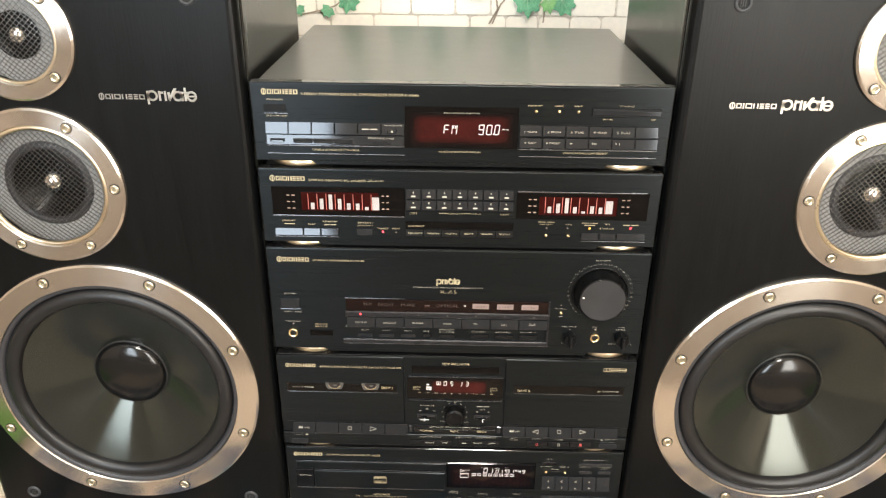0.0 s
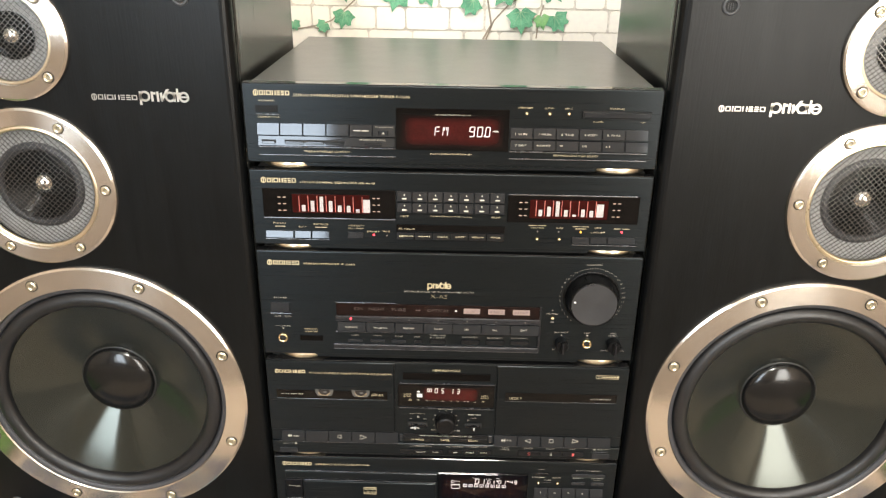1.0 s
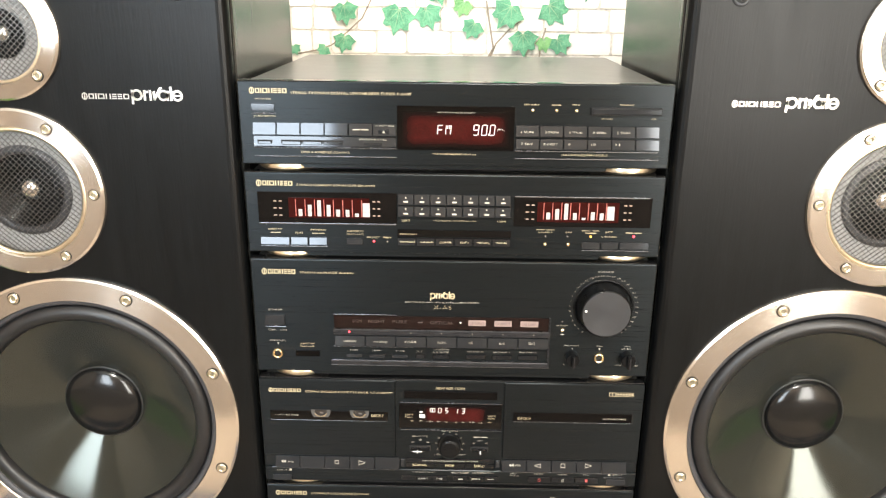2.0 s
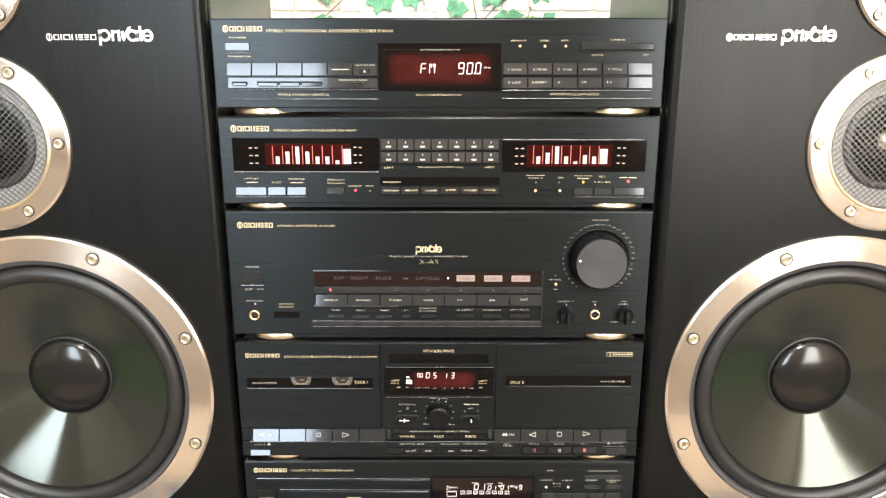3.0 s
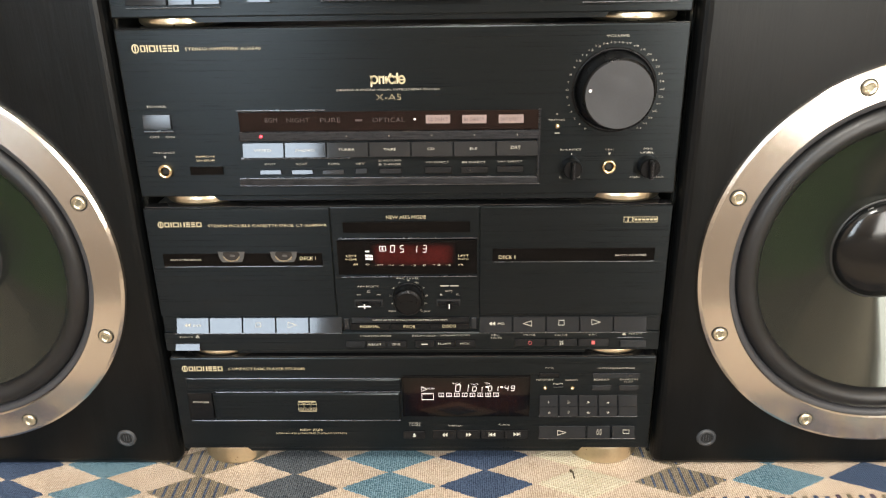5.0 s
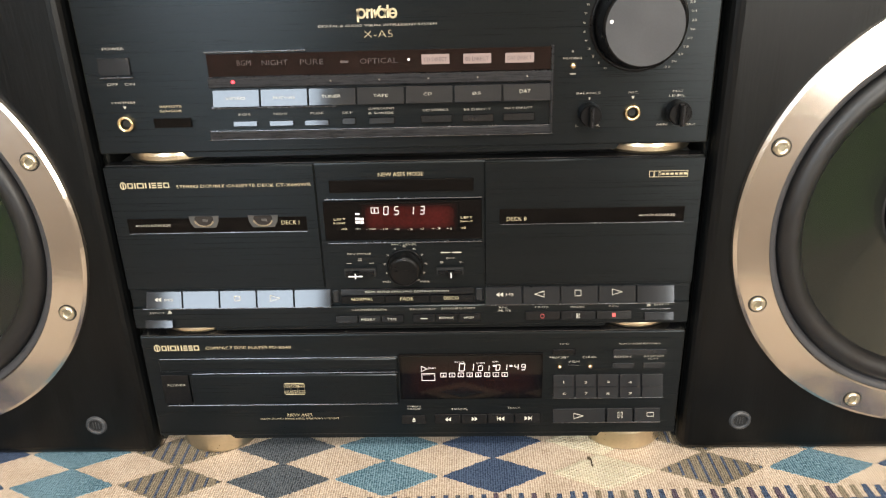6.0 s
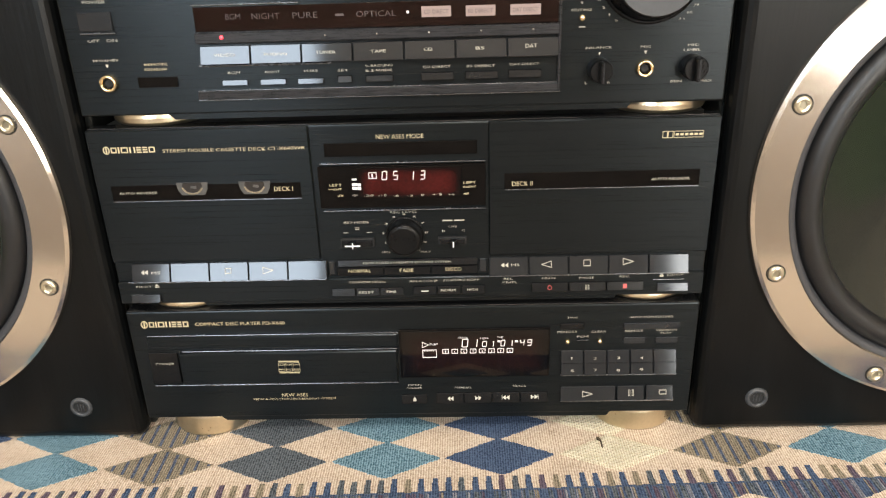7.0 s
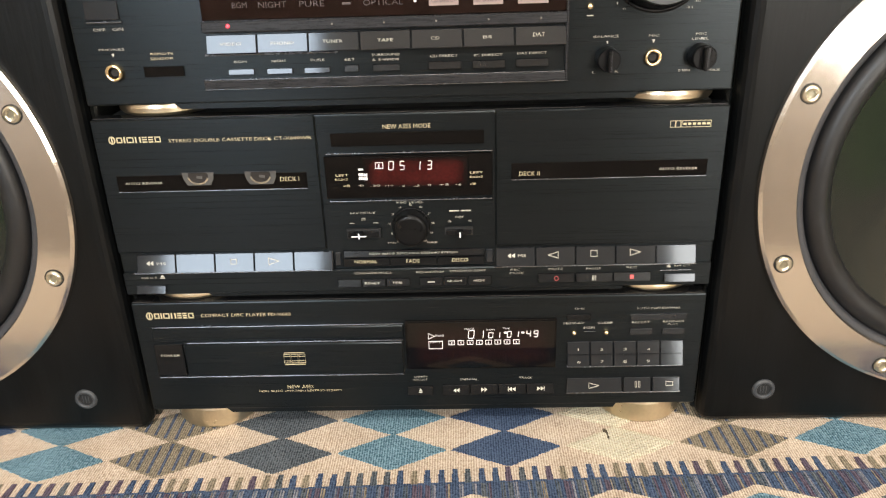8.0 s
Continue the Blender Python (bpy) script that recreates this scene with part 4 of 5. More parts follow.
def speaker(side):
    cx = side * 0.402
    S = thing("loudspeaker", (cx, 0.14, 0), "three-way floor loudspeaker in black ash veneer with aluminium rings", "loudspeaker", "pair of loudspeakers")
    x0, x1, top, back = cx - 0.187, cx + 0.187, 0.70, 0.285
    part("side_panel", box(x0, x0 + 0.02, 0.0215, back, 0.0, top, 0.0015), SIDE_SHEEN, S)
    part("side_panel", box(x1 - 0.02, x1, 0.0215, back, 0.0, top, 0.0015), SIDE_SHEEN, S)
    part("top_panel", box(x0 + 0.0202, x1 - 0.0202, 0.0215, back, top - 0.02, top, 0.0015), VENEER, S)
    part("bottom_panel", box(x0 + 0.0202, x1 - 0.0202, 0.0215, back, 0.0, 0.02, 0.0015), VENEER, S)
    part("back_panel", box(x0 + 0.0202, x1 - 0.0202, back - 0.02, back, 0.0202, top - 0.0202), VENEER, S)
    wx, wz, mx, mz, tz = cx, 0.1985, side * 0.4365, 0.456, 0.6105
    b = part("baffle", box(x0, x1, 0.0, 0.021, 0.0, top, 0.0098, 5), VENEER, S)
    cut(b, ((wx, wz, 0.15), (mx, mz, 0.074), (mx, tz, 0.052)))
    # bass unit
    w = part("woofer", turned(wx, wz, [(0.149, 0.012), (0.1465, 0.024), (0.075, 0.085), (0.075, 0.12), (0, 0.12)], 64), VOID, S, "large bass drive unit with a dark cone")
    part("trim_ring", turned(wx, wz, [(0.1412, 0.004), (0.1412, -0.0044), (0.1423, -0.0058), (0.1645, -0.005), (0.1669, -0.0034), (0.1677, -0.001), (0.1677, -0.0002)], 160), ALU, w, "spun aluminium ring", centred=True)
    part("gasket", turned(wx, wz, [(0.1411, -0.0036), (0.1383, -0.0036), (0.1365, -0.002), (0.135, 0.002)], 96), GASKET, w, smooth=True)
    part("surround", turned(wx, wz, [(0.1352, 0.0025)] + arc(0.1262, 0.009, 0.0015, 0.008) + [(0.1166, 0.004)], 96), RUBBER, w, "rubber roll surround", smooth=True)
    part("cone", turned(wx, wz, [(0.1172, 0.0028), (0.1155, 0.0034), (0.09, 0.0138), (0.06, 0.027), (0.046, 0.0333), (0.043, 0.0348)], 128), CONE, w, "dark satin cone", smooth=True, centred=True)
    part("dust_cap", turned(wx, wz, dome(0.0436, 0.0332, 0.0135, 10), 64), DUST_CAP, w, "glossy black dust cap", smooth=True)
    part("cap_seam", turned(wx, wz, [(0.0428, 0.034), (0.0444, 0.0328), (0.0454, 0.0336)], 64), RUBBER, w, smooth=True)
    for k in range(8):
        a = radians(22.5 + 45 * k)
        socket_screw(w, wx + 0.1555 * math.cos(a), wz + 0.1555 * math.sin(a), -0.0055)
    # middle unit behind its mesh
    m = part("midrange", turned(mx, mz, [(0.0735, 0.012), (0.072, 0.03), (0.03, 0.05), (0, 0.05)], 48), VOID, S, "middle drive unit behind a wire mesh")
    part("trim_ring", turned(mx, mz, [(0.0668, 0.004), (0.0668, -0.0042), (0.068, -0.0056), (0.0832, -0.005), (0.0855, -0.0034), (0.0865, -0.001), (0.0865, -0.0002)], 128), ALU, m, "spun aluminium ring", centred=True)
    part("inner_ring", turned(mx, mz, [(0.0667, -0.004), (0.0652, -0.005), (0.0632, -0.0044), (0.0626, -0.0015)], 96), BRASS, m, "thin gilt ring", smooth=True)
    part("surround", turned(mx, mz, [(0.0475, 0.0095)] + arc(0.0425, 0.0045, 0.0095, 0.004), 64), GASKET, m, smooth=True)
    part("cone", turned(mx, mz, [(0.0385, 0.01), (0.03, 0.017), (0.019, 0.027)], 64), KNOB, m, smooth=True, centred=True)
    part("cone_ring", turned(mx, mz, [(0.0465, 0.0096), (0.055, 0.0075), (0.066, 0.006)], 64), MID_CONE, m, smooth=True)
    part("dust_cap", turned(mx, mz, dome(0.0125, 0.022, 0.013), 40), CHROME, m, "bright metal dome", smooth=True)
    grille(m, mx, mz, 0.0645, -0.0018, 0.006, 0.0042)
    for k in range(6):
        a = radians(60 * k)
        socket_screw(m, mx + 0.0755 * math.cos(a), mz + 0.0755 * math.sin(a), -0.0053, 0.0052)
    # tweeter
    t = part("tweeter", turned(mx, tz, [(0.0515, 0.012), (0.05, 0.025), (0, 0.03)], 48), VOID, S, "small treble drive unit behind a wire mesh")
    part("trim_ring", turned(mx, tz, [(0.0452, 0.004), (0.0452, -0.0042), (0.0464, -0.0056), (0.0598, -0.005), (0.062, -0.0034), (0.0628, -0.001), (0.0628, -0.0002)], 112), ALU, t, "spun aluminium ring", centred=True)
    part("inner_ring", turned(mx, tz, [(0.0451, -0.004), (0.044, -0.0046), (0.0428, -0.004), (0.0424, -0.0015)], 80), BRASS, t, "thin gilt ring", smooth=True)
    part("face_plate", turned(mx, tz, [(0.0445, 0.006), (0.03, 0.0085), (0.02, 0.014)], 64), MID_CONE, t, smooth=True)
    part("dome", turned(mx, tz, dome(0.0095, 0.014, 0.0085), 40), CHROME, t, "bright metal dome", smooth=True)
    part("phase_ring", turned(mx, tz, [(0.0165, 0.0125), (0.019, 0.0095), (0.0235, 0.0105)], 48), KNOB, t, smooth=True)
    grille(t, mx, tz, 0.043, -0.0018, 0.005, 0.004)
    for k in range(4):
        a = radians(45 + 90 * k)
        socket_screw(t, mx + 0.0532 * math.cos(a), tz + 0.0532 * math.sin(a), -0.0053, 0.0052)
    # sockets that held the cloth cover
    for sx in (-1, 1):
        for z in (0.032, 0.6505):
            px = cx + sx * 0.1412
            p = part("cover_socket", turned(px, z, [(0.0054, 0.002), (0.0054, -0.0016), (0.0062, -0.0024), (0.008, -0.002), (0.0087, -0.0002)], 28), PLUG, S, "grey plastic peg socket", smooth=True)
            # Black disc put in for the darkness of the open peg hole.
            part("socket_bore", turned(px, z, [(0, -0.0006), (0.0055, -0.0006)], 20), VOID, p)
            for k in range(3):
                part("bore_rib", box(px - 0.0026 + k * 0.0022, px - 0.0021 + k * 0.0022, -0.0012, -0.0006, z - 0.003, z + 0.003), PLUG, p)
    # maker's marks in polished metal
    bx, sx_ = (-0.3385, -0.2885) if side < 0 else (0.2875, 0.3395)
    brand(S, bx, 0.5535, 0.046, 0.0068, NAMEPLATE)
    script(S, sx_, 0.5548, 0.0495, 0.017, NAMEPLATE)
    return S


speaker(-1)
speaker(1)

# ---- the stacked units ----


def fill_tuner(P):
    brand(P, -0.1804, 0.5609, 0.0362, 0.0062)
    word(P, -0.1004, 0.5591, 0.1164, 0.0041, "STEREO TV/FM/AM DIGITAL SYNTHESIZER TUNER F-X640", GOLD)
    word(P, -0.1854, 0.5531, 0.0155, 0.0021, "POWER", GOLD)
    key(P, -0.1860, 0.5451, 0.0230, 0.0078, "power_button")
    ledge(P, -0.1850, 0.5393, 0.0236, 0.0016)
    word(P, -0.1849, 0.5364, 0.0210, 0.0021, "STANDBY/ON", GOLD)
    row(P, -0.1269, 0.5248, 0.1407, 0.0122, 6, "button")
    bar(P, -0.0914, 0.5247, 0.0167, 0.0021, PALE)
    word(P, -0.0681, 0.5284, 0.0177, 0.0021, "CLOCK ADJ", PALE)
    plate(P, -0.0688, 0.5229, 0.0102, 0.0048, "clock_key", KEY, 0.0045)
    tri(P, -0.0688, 0.5232, 0.0027, 0.0021, 1, PALE)
    key(P, -0.1269, 0.5126, 0.1403, 0.0102, "button_plate")
    well(P, -0.1855, 0.5113, 0.0147, 0.0048)
    wellrow(P, -0.1389, 0.5112, 0.0613, 0.0054, 3)
    word(P, -0.0795, 0.5151, 0.0270, 0.0021, "MODULE CALL", PALE)
    well(P, -0.0793, 0.5109, 0.0189, 0.0043)
    ledge(P, -0.1269, 0.5061, 0.1401, 0.0016)
    word(P, -0.1271, 0.5015, 0.0490, 0.0032, "TIMER & SCHEDULE CONTROL", GOLD)
    ledge(P, -0.1268, 0.4975, 0.1405, 0.0016)
    window(P, 0.0009, 0.5268, 0.1138, 0.0428, "display_window", DARK_GLASS)
    window(P, 0.0009, 0.5252, 0.1060, 0.0350, "lit_field", RED_HAZE, 0.002)
    word(P, 0.0013, 0.5423, 0.0363, 0.0021, "INFORMATION WINDOW", PALE)
    seg(P, -0.0141, 0.5255, 0.0064, 0.0095, "F")
    seg(P, -0.0061, 0.5255, 0.0064, 0.0095, "M")
    seg(P, 0.0208, 0.5256, 0.0064, 0.0106, "9")
    seg(P, 0.0288, 0.5256, 0.0064, 0.0106, "0")
    seg(P, 0.0366, 0.5257, 0.0059, 0.0106, "0")
    lit(P, 0.0332, 0.5212, 0.0011, 0.0016)
    word(P, 0.0449, 0.5262, 0.0064, 0.0021, "MHz", LIT)
    word(P, 0.0002, 0.5013, 0.0428, 0.0027, "MULTI-OPERATING DISPLAY", GOLD)
    word(P, 0.0739, 0.5504, 0.0143, 0.0021, "MEMORY", GOLD)
    word(P, 0.0975, 0.5505, 0.0085, 0.0021, "BAND", GOLD)
    word(P, 0.1166, 0.5505, 0.0074, 0.0021, "MPX", GOLD)
    stud(P, 0.0748, 0.5452, 0.0021)
    stud(P, 0.0977, 0.5453, 0.0021)
    stud(P, 0.1169, 0.5453, 0.0021)
    well(P, 0.1647, 0.5450, 0.0680, 0.0073)
    key(P, 0.1485, 0.5449, 0.0324, 0.0052, "tuning_button")
    key(P, 0.1819, 0.5450, 0.0313, 0.0052, "tuning_button")
    word(P, 0.1643, 0.5512, 0.0138, 0.0021, "TUNING", GOLD)
    word(P, 0.1468, 0.5376, 0.0101, 0.0021, "DOWN", GOLD)
    word(P, 0.1918, 0.5378, 0.0043, 0.0021, "UP", GOLD)
    row(P, 0.1286, 0.5252, 0.1392, 0.0111, 6, "station_button")
    row(P, 0.1293, 0.5127, 0.1399, 0.0107, 6, "station_button")
    word(P, 0.0702, 0.5245, 0.0118, 0.0026, "1 SUN", PALE)
    word(P, 0.0938, 0.5246, 0.0129, 0.0026, "2 MON", PALE)
    word(P, 0.1168, 0.5246, 0.0129, 0.0026, "3 TUE", PALE)
    word(P, 0.1399, 0.5247, 0.0129, 0.0026, "4 WED", PALE)
    word(P, 0.1629, 0.5248, 0.0128, 0.0026, "5 THU", PALE)
    word(P, 0.0705, 0.5128, 0.0119, 0.0027, "7 SAT", PALE)
    word(P, 0.0937, 0.5129, 0.0140, 0.0027, "8 EVERY", PALE)
    word(P, 0.1117, 0.5129, 0.0027, 0.0027, "9", PALE)
    word(P, 0.1352, 0.5130, 0.0043, 0.0027, "10", PALE)
    word(P, 0.1586, 0.5131, 0.0038, 0.0027, "11", PALE)
    ledge(P, 0.1288, 0.5055, 0.1398, 0.0016)
    word(P, 0.1274, 0.5020, 0.0459, 0.0032, "STATION CALL/DAY SELECT", GOLD)
    ledge(P, 0.1292, 0.4980, 0.1402, 0.0016)


def fill_equalizer(P):
    brand(P, -0.1797, 0.4697, 0.0364, 0.0066)
    word(P, -0.1181, 0.4680, 0.0782, 0.0039, "STEREO GRAPHIC EQUALIZER GR-X640", GOLD)
    window(P, -0.1273, 0.4454, 0.1400, 0.0315, "display_window", DARK_GLASS)
    window(P, -0.1254, 0.4451, 0.0817, 0.0208, "spectrum_field", RED_GLASS, 0.0022)
    window(P, 0.1294, 0.4441, 0.1375, 0.0309, "display_window", DARK_GLASS)
    window(P, 0.1247, 0.4441, 0.0817, 0.0208, "spectrum_field", RED_GLASS, 0.0022)
    ledge(P, -0.1275, 0.4284, 0.1398, 0.0023)
    ledge(P, 0.1283, 0.4594, 0.1351, 0.0022)
    lits(P, -0.1210, 0.4451, 0.0761, 0.0174, (12, 22, 31, 21, 12, 13, 6, 26))
    lits(P, 0.1260, 0.4452, 0.0712, 0.0174, (13, 20, 29, 13, 5, 15, 13, 25))
    ticks(P, -0.1769, 0.4443, 0.0100, 0.0163)
    ticks(P, -0.0774, 0.4448, 0.0089, 0.0163)
    ticks(P, 0.0772, 0.4438, 0.0100, 0.0163)
    ticks(P, 0.1746, 0.4443, 0.0094, 0.0163)
    row(P, 0.0007, 0.4552, 0.1137, 0.0106, 7, "band_button")
    row(P, 0.0008, 0.4429, 0.1142, 0.0107, 7, "band_button")
    bandmarks(P, 0.0008, 0.4491, 0.1139, 0.0230)
    word(P, -0.0479, 0.4325, 0.0084, 0.0028, "LEFT", GOLD)
    word(P, 0.0014, 0.4328, 0.0434, 0.0028, "EQUALIZING CONTROL (Hz)", GOLD)
    word(P, 0.0489, 0.4330, 0.0094, 0.0028, "RIGHT", GOLD)
    window(P, 0.0009, 0.4196, 0.1152, 0.0074, "program_window", DARK_GLASS)
    word(P, -0.0455, 0.4186, 0.0168, 0.0023, "PROGRAM", GOLD)
    row(P, 0.0009, 0.4107, 0.1155, 0.0081, 6, "program_button", DARK_KEY)
    word(P, -0.0459, 0.4105, 0.0152, 0.0023, "MEMORY", GOLD)
    word(P, -0.0265, 0.4106, 0.0123, 0.0023, "HEAVY", GOLD)
    word(P, -0.0077, 0.4107, 0.0118, 0.0023, "CLEAR", GOLD)
    word(P, 0.0113, 0.4108, 0.0095, 0.0023, "SOFT", GOLD)
    word(P, 0.0304, 0.4109, 0.0129, 0.0023, "VISUAL", GOLD)
    word(P, 0.0492, 0.4110, 0.0112, 0.0023, "VOCAL", GOLD)
    word(P, -0.1813, 0.4219, 0.0140, 0.0023, "DISPLAY", GOLD)
    bar(P, -0.1810, 0.4181, 0.0129, 0.0017, GOLD)
    word(P, -0.1568, 0.4180, 0.0084, 0.0023, "FLAT", GOLD)
    word(P, -0.1373, 0.4215, 0.0157, 0.0023, "REVERSE", GOLD)
    bar(P, -0.1375, 0.4178, 0.0135, 0.0017, GOLD)
    key(P, -0.1818, 0.4098, 0.0304, 0.0081, "button")
    key(P, -0.1570, 0.4099, 0.0180, 0.0081, "button")
    key(P, -0.1378, 0.4100, 0.0191, 0.0081, "button")
    ledge(P, -0.1629, 0.4041, 0.0689, 0.0012)
    word(P, -0.0995, 0.4206, 0.0162, 0.0023, "PRESET/", GOLD)
    word(P, -0.0999, 0.4174, 0.0168, 0.0017, "PROGRAM", GOLD)
    key(P, -0.1004, 0.4102, 0.0174, 0.0069, "preset_button")
    word(P, -0.0812, 0.4143, 0.0129, 0.0023, "PRESET", GOLD)
    word(P, -0.0672, 0.4144, 0.0073, 0.0023, "PGM", GOLD)
    led(P, -0.0810, 0.4103, 0.0015, RED_LED)
    led(P, -0.0670, 0.4098, 0.0011, LED_OFF)
    bar(P, 0.0931, 0.4250, 0.0195, 0.0011, GOLD)
    word(P, 0.0932, 0.4224, 0.0139, 0.0017, "STEREO", GOLD)
    led(P, 0.0937, 0.4181, 0.0012, LED_OFF)
    stud(P, 0.0934, 0.4101, 0.0022)
    word(P, 0.1172, 0.4228, 0.0072, 0.0023, "CAR", GOLD)
    led(P, 0.1160, 0.4182, 0.0012, LED_OFF)
    stud(P, 0.1169, 0.4102, 0.0022)
    bar(P, 0.1390, 0.4246, 0.0189, 0.0011, GOLD)
    bar(P, 0.1392, 0.4221, 0.0134, 0.0017, GOLD)
    led(P, 0.1394, 0.4184, 0.0014, AMBER_LED)
    word(P, 0.1577, 0.4236, 0.0072, 0.0023, "SET", GOLD)
    word(P, 0.1581, 0.4185, 0.0150, 0.0023, "L/R/L&R", GOLD)
    bar(P, 0.1825, 0.4229, 0.0178, 0.0017, GOLD)
    led(P, 0.1828, 0.4192, 0.0016, RED_LED)
    key(P, 0.1399, 0.4095, 0.0190, 0.0075, "button")
    key(P, 0.1589, 0.4096, 0.0179, 0.0075, "button")
    key(P, 0.1835, 0.4097, 0.0302, 0.0075, "button")
    ledge(P, 0.1649, 0.4041, 0.0683, 0.0012)


def fill_amplifier(P):
    brand(P, -0.1810, 0.3755, 0.0349, 0.0066)
    word(P, -0.1308, 0.3749, 0.0561, 0.0033, "STEREO AMPLIFIER A-X640", GOLD)
    script(P, -0.0106, 0.3508, 0.0256, 0.0101)
    word(P, -0.0105, 0.3436, 0.0768, 0.0024, "DIGITAL & AUDIO VISUAL INTELLIGENT SYSTEM", PALE)
    word(P, -0.0102, 0.3380, 0.0187, 0.0058, "X-A5", GOLD)
    word(P, -0.1865, 0.3326, 0.0145, 0.0025, "POWER", PALE)
    key(P, -0.1877, 0.3210, 0.0219, 0.0119, "power_button")
    ledge(P, -0.1872, 0.3137, 0.0229, 0.0015)
    word(P, -0.1858, 0.3092, 0.0191, 0.0025, "OFF   ON", PALE)
    word(P, -0.1863, 0.2968, 0.0163, 0.0020, "PHONES", PALE)
    tri(P, -0.1860, 0.2932, 0.0020, 0.0020, -1, PALE)
    jack(P, -0.1869, 0.2823, 0.0060)
    word(P, -0.1544, 0.2935, 0.0148, 0.0020, "REMOTE", GOLD)
    word(P, -0.1548, 0.2904, 0.0148, 0.0021, "SENSOR", GOLD)
    window(P, -0.1546, 0.2824, 0.0258, 0.0067, "sensor_window", DARK_GLASS)
    window(P, -0.0110, 0.3203, 0.2279, 0.0149, "display_window", BROWN_GLASS)
    word(P, -0.1002, 0.3217, 0.0092, 0.0045, "BGM", DIM)
    word(P, -0.0796, 0.3215, 0.0174, 0.0045, "NIGHT", DIM)
    word(P, -0.0550, 0.3214, 0.0155, 0.0045, "PURE", DIM)
    bar(P, -0.0335, 0.3210, 0.0063, 0.0040, DIM)
    word(P, -0.0108, 0.3211, 0.0246, 0.0045, "OPTICAL", DIM)
    lit(P, 0.0090, 0.3214, 0.0014, 0.0015)
    litbox(P, 0.0266, 0.3213, 0.0183, 0.0064, "CD DIRECT")
    litbox(P, 0.0540, 0.3211, 0.0183, 0.0064, "BS DIRECT")
    litbox(P, 0.0817, 0.3210, 0.0188, 0.0064, "DAT DIRECT")
    plate(P, -0.0114, 0.3089, 0.2293, 0.0070, "status_strip", STRIP, 0.003)
    led(P, -0.1088, 0.3095, 0.0016, RED_LED)
    leds(P, 0.0216, 0.3091, 0.1300, 0.0000, 5)
    row(P, -0.0108, 0.2985, 0.2276, 0.0117, 7, "selector_button")
    word(P, -0.0440, 0.2987, 0.0127, 0.0025, "TUNER", PALE)
    word(P, -0.0108, 0.2985, 0.0098, 0.0025, "TAPE", PALE)
    word(P, 0.0207, 0.2988, 0.0054, 0.0025, "CD", PALE)
    word(P, 0.0534, 0.2986, 0.0054, 0.0025, "BS", PALE)
    word(P, 0.0855, 0.2992, 0.0073, 0.0030, "DAT", PALE)
    word(P, -0.0758, 0.2984, 0.0147, 0.0025, "PHONO", PALE)
    word(P, -0.1087, 0.2986, 0.0137, 0.0025, "VIDEO", PALE)
    word(P, -0.1047, 0.2870, 0.0079, 0.0021, "BGM", PALE)
    word(P, -0.0798, 0.2869, 0.0094, 0.0021, "NIGHT", PALE)
    word(P, -0.0549, 0.2868, 0.0089, 0.0021, "PURE", PALE)
    word(P, -0.0343, 0.2866, 0.0069, 0.0021, "SET", PALE)
    word(P, -0.0111, 0.2891, 0.0177, 0.0021, "SURROUND", PALE)
    word(P, -0.0114, 0.2860, 0.0172, 0.0021, "& S-WIDE", PALE)
    word(P, 0.0257, 0.2873, 0.0177, 0.0021, "CD DIRECT", PALE)
    word(P, 0.0539, 0.2871, 0.0181, 0.0021, "BS DIRECT", PALE)
    word(P, 0.0816, 0.2875, 0.0186, 0.0020, "DAT DIRECT", PALE)
    key(P, -0.1045, 0.2808, 0.0173, 0.0041, "small_button")
    key(P, -0.0797, 0.2807, 0.0173, 0.0041, "small_button")
    key(P, -0.0555, 0.2806, 0.0173, 0.0041, "small_button")
    key(P, -0.0335, 0.2812, 0.0099, 0.0047, "small_button", DARK_KEY)
    key(P, -0.0111, 0.2811, 0.0182, 0.0047, "small_button", DARK_KEY)
    key(P, 0.0261, 0.2816, 0.0217, 0.0052, "small_button", DARK_KEY)
    key(P, 0.0542, 0.2815, 0.0216, 0.0052, "small_button", DARK_KEY)
    key(P, 0.0817, 0.2818, 0.0216, 0.0052, "small_button", DARK_KEY)
    ledge(P, -0.0837, 0.2918, 0.0856, 0.0015)
    plate(P, -0.0126, 0.2728, 0.2337, 0.0057, "panel_lip", STRIP, 0.0028)
    ledge(P, -0.0126, 0.2699, 0.2341, 0.0010)
    ledge(P, -0.0125, 0.2759, 0.2334, 0.0005)
    # Only as long as the highlight on the display's upper edge.
    ledge(P, -0.0922, 0.3290, 0.0675, 0.0015)
    rim(P, 0.1032, 0.2996, 0.0019, 0.0577)
    word(P, 0.1163, 0.3195, 0.0120, 0.0020, "MUTING", PALE)
    stud(P, 0.1168, 0.3150, 0.0024)
    led(P, 0.1164, 0.3239, 0.0010, LED_OFF)
    bar(P, 0.1170, 0.3093, 0.0048, 0.0015, PALE)
    word(P, 0.1579, 0.3806, 0.0167, 0.0023, "VOLUME", PALE)
    volume(P, 0.1580, 0.3412, 0.0294)
    word(P, 0.1279, 0.2964, 0.0160, 0.0020, "BALANCE", PALE)
    smallknob(P, 0.1287, 0.2831, 0.0073)
    word(P, 0.1212, 0.2744, 0.0020, 0.0021, "L", PALE)
    word(P, 0.1355, 0.2743, 0.0020, 0.0021, "R", PALE)
    word(P, 0.1575, 0.2962, 0.0063, 0.0020, "MIC", PALE)
    tri(P, 0.1575, 0.2927, 0.0019, 0.0020, -1, PALE)
    jack(P, 0.1576, 0.2829, 0.0059)
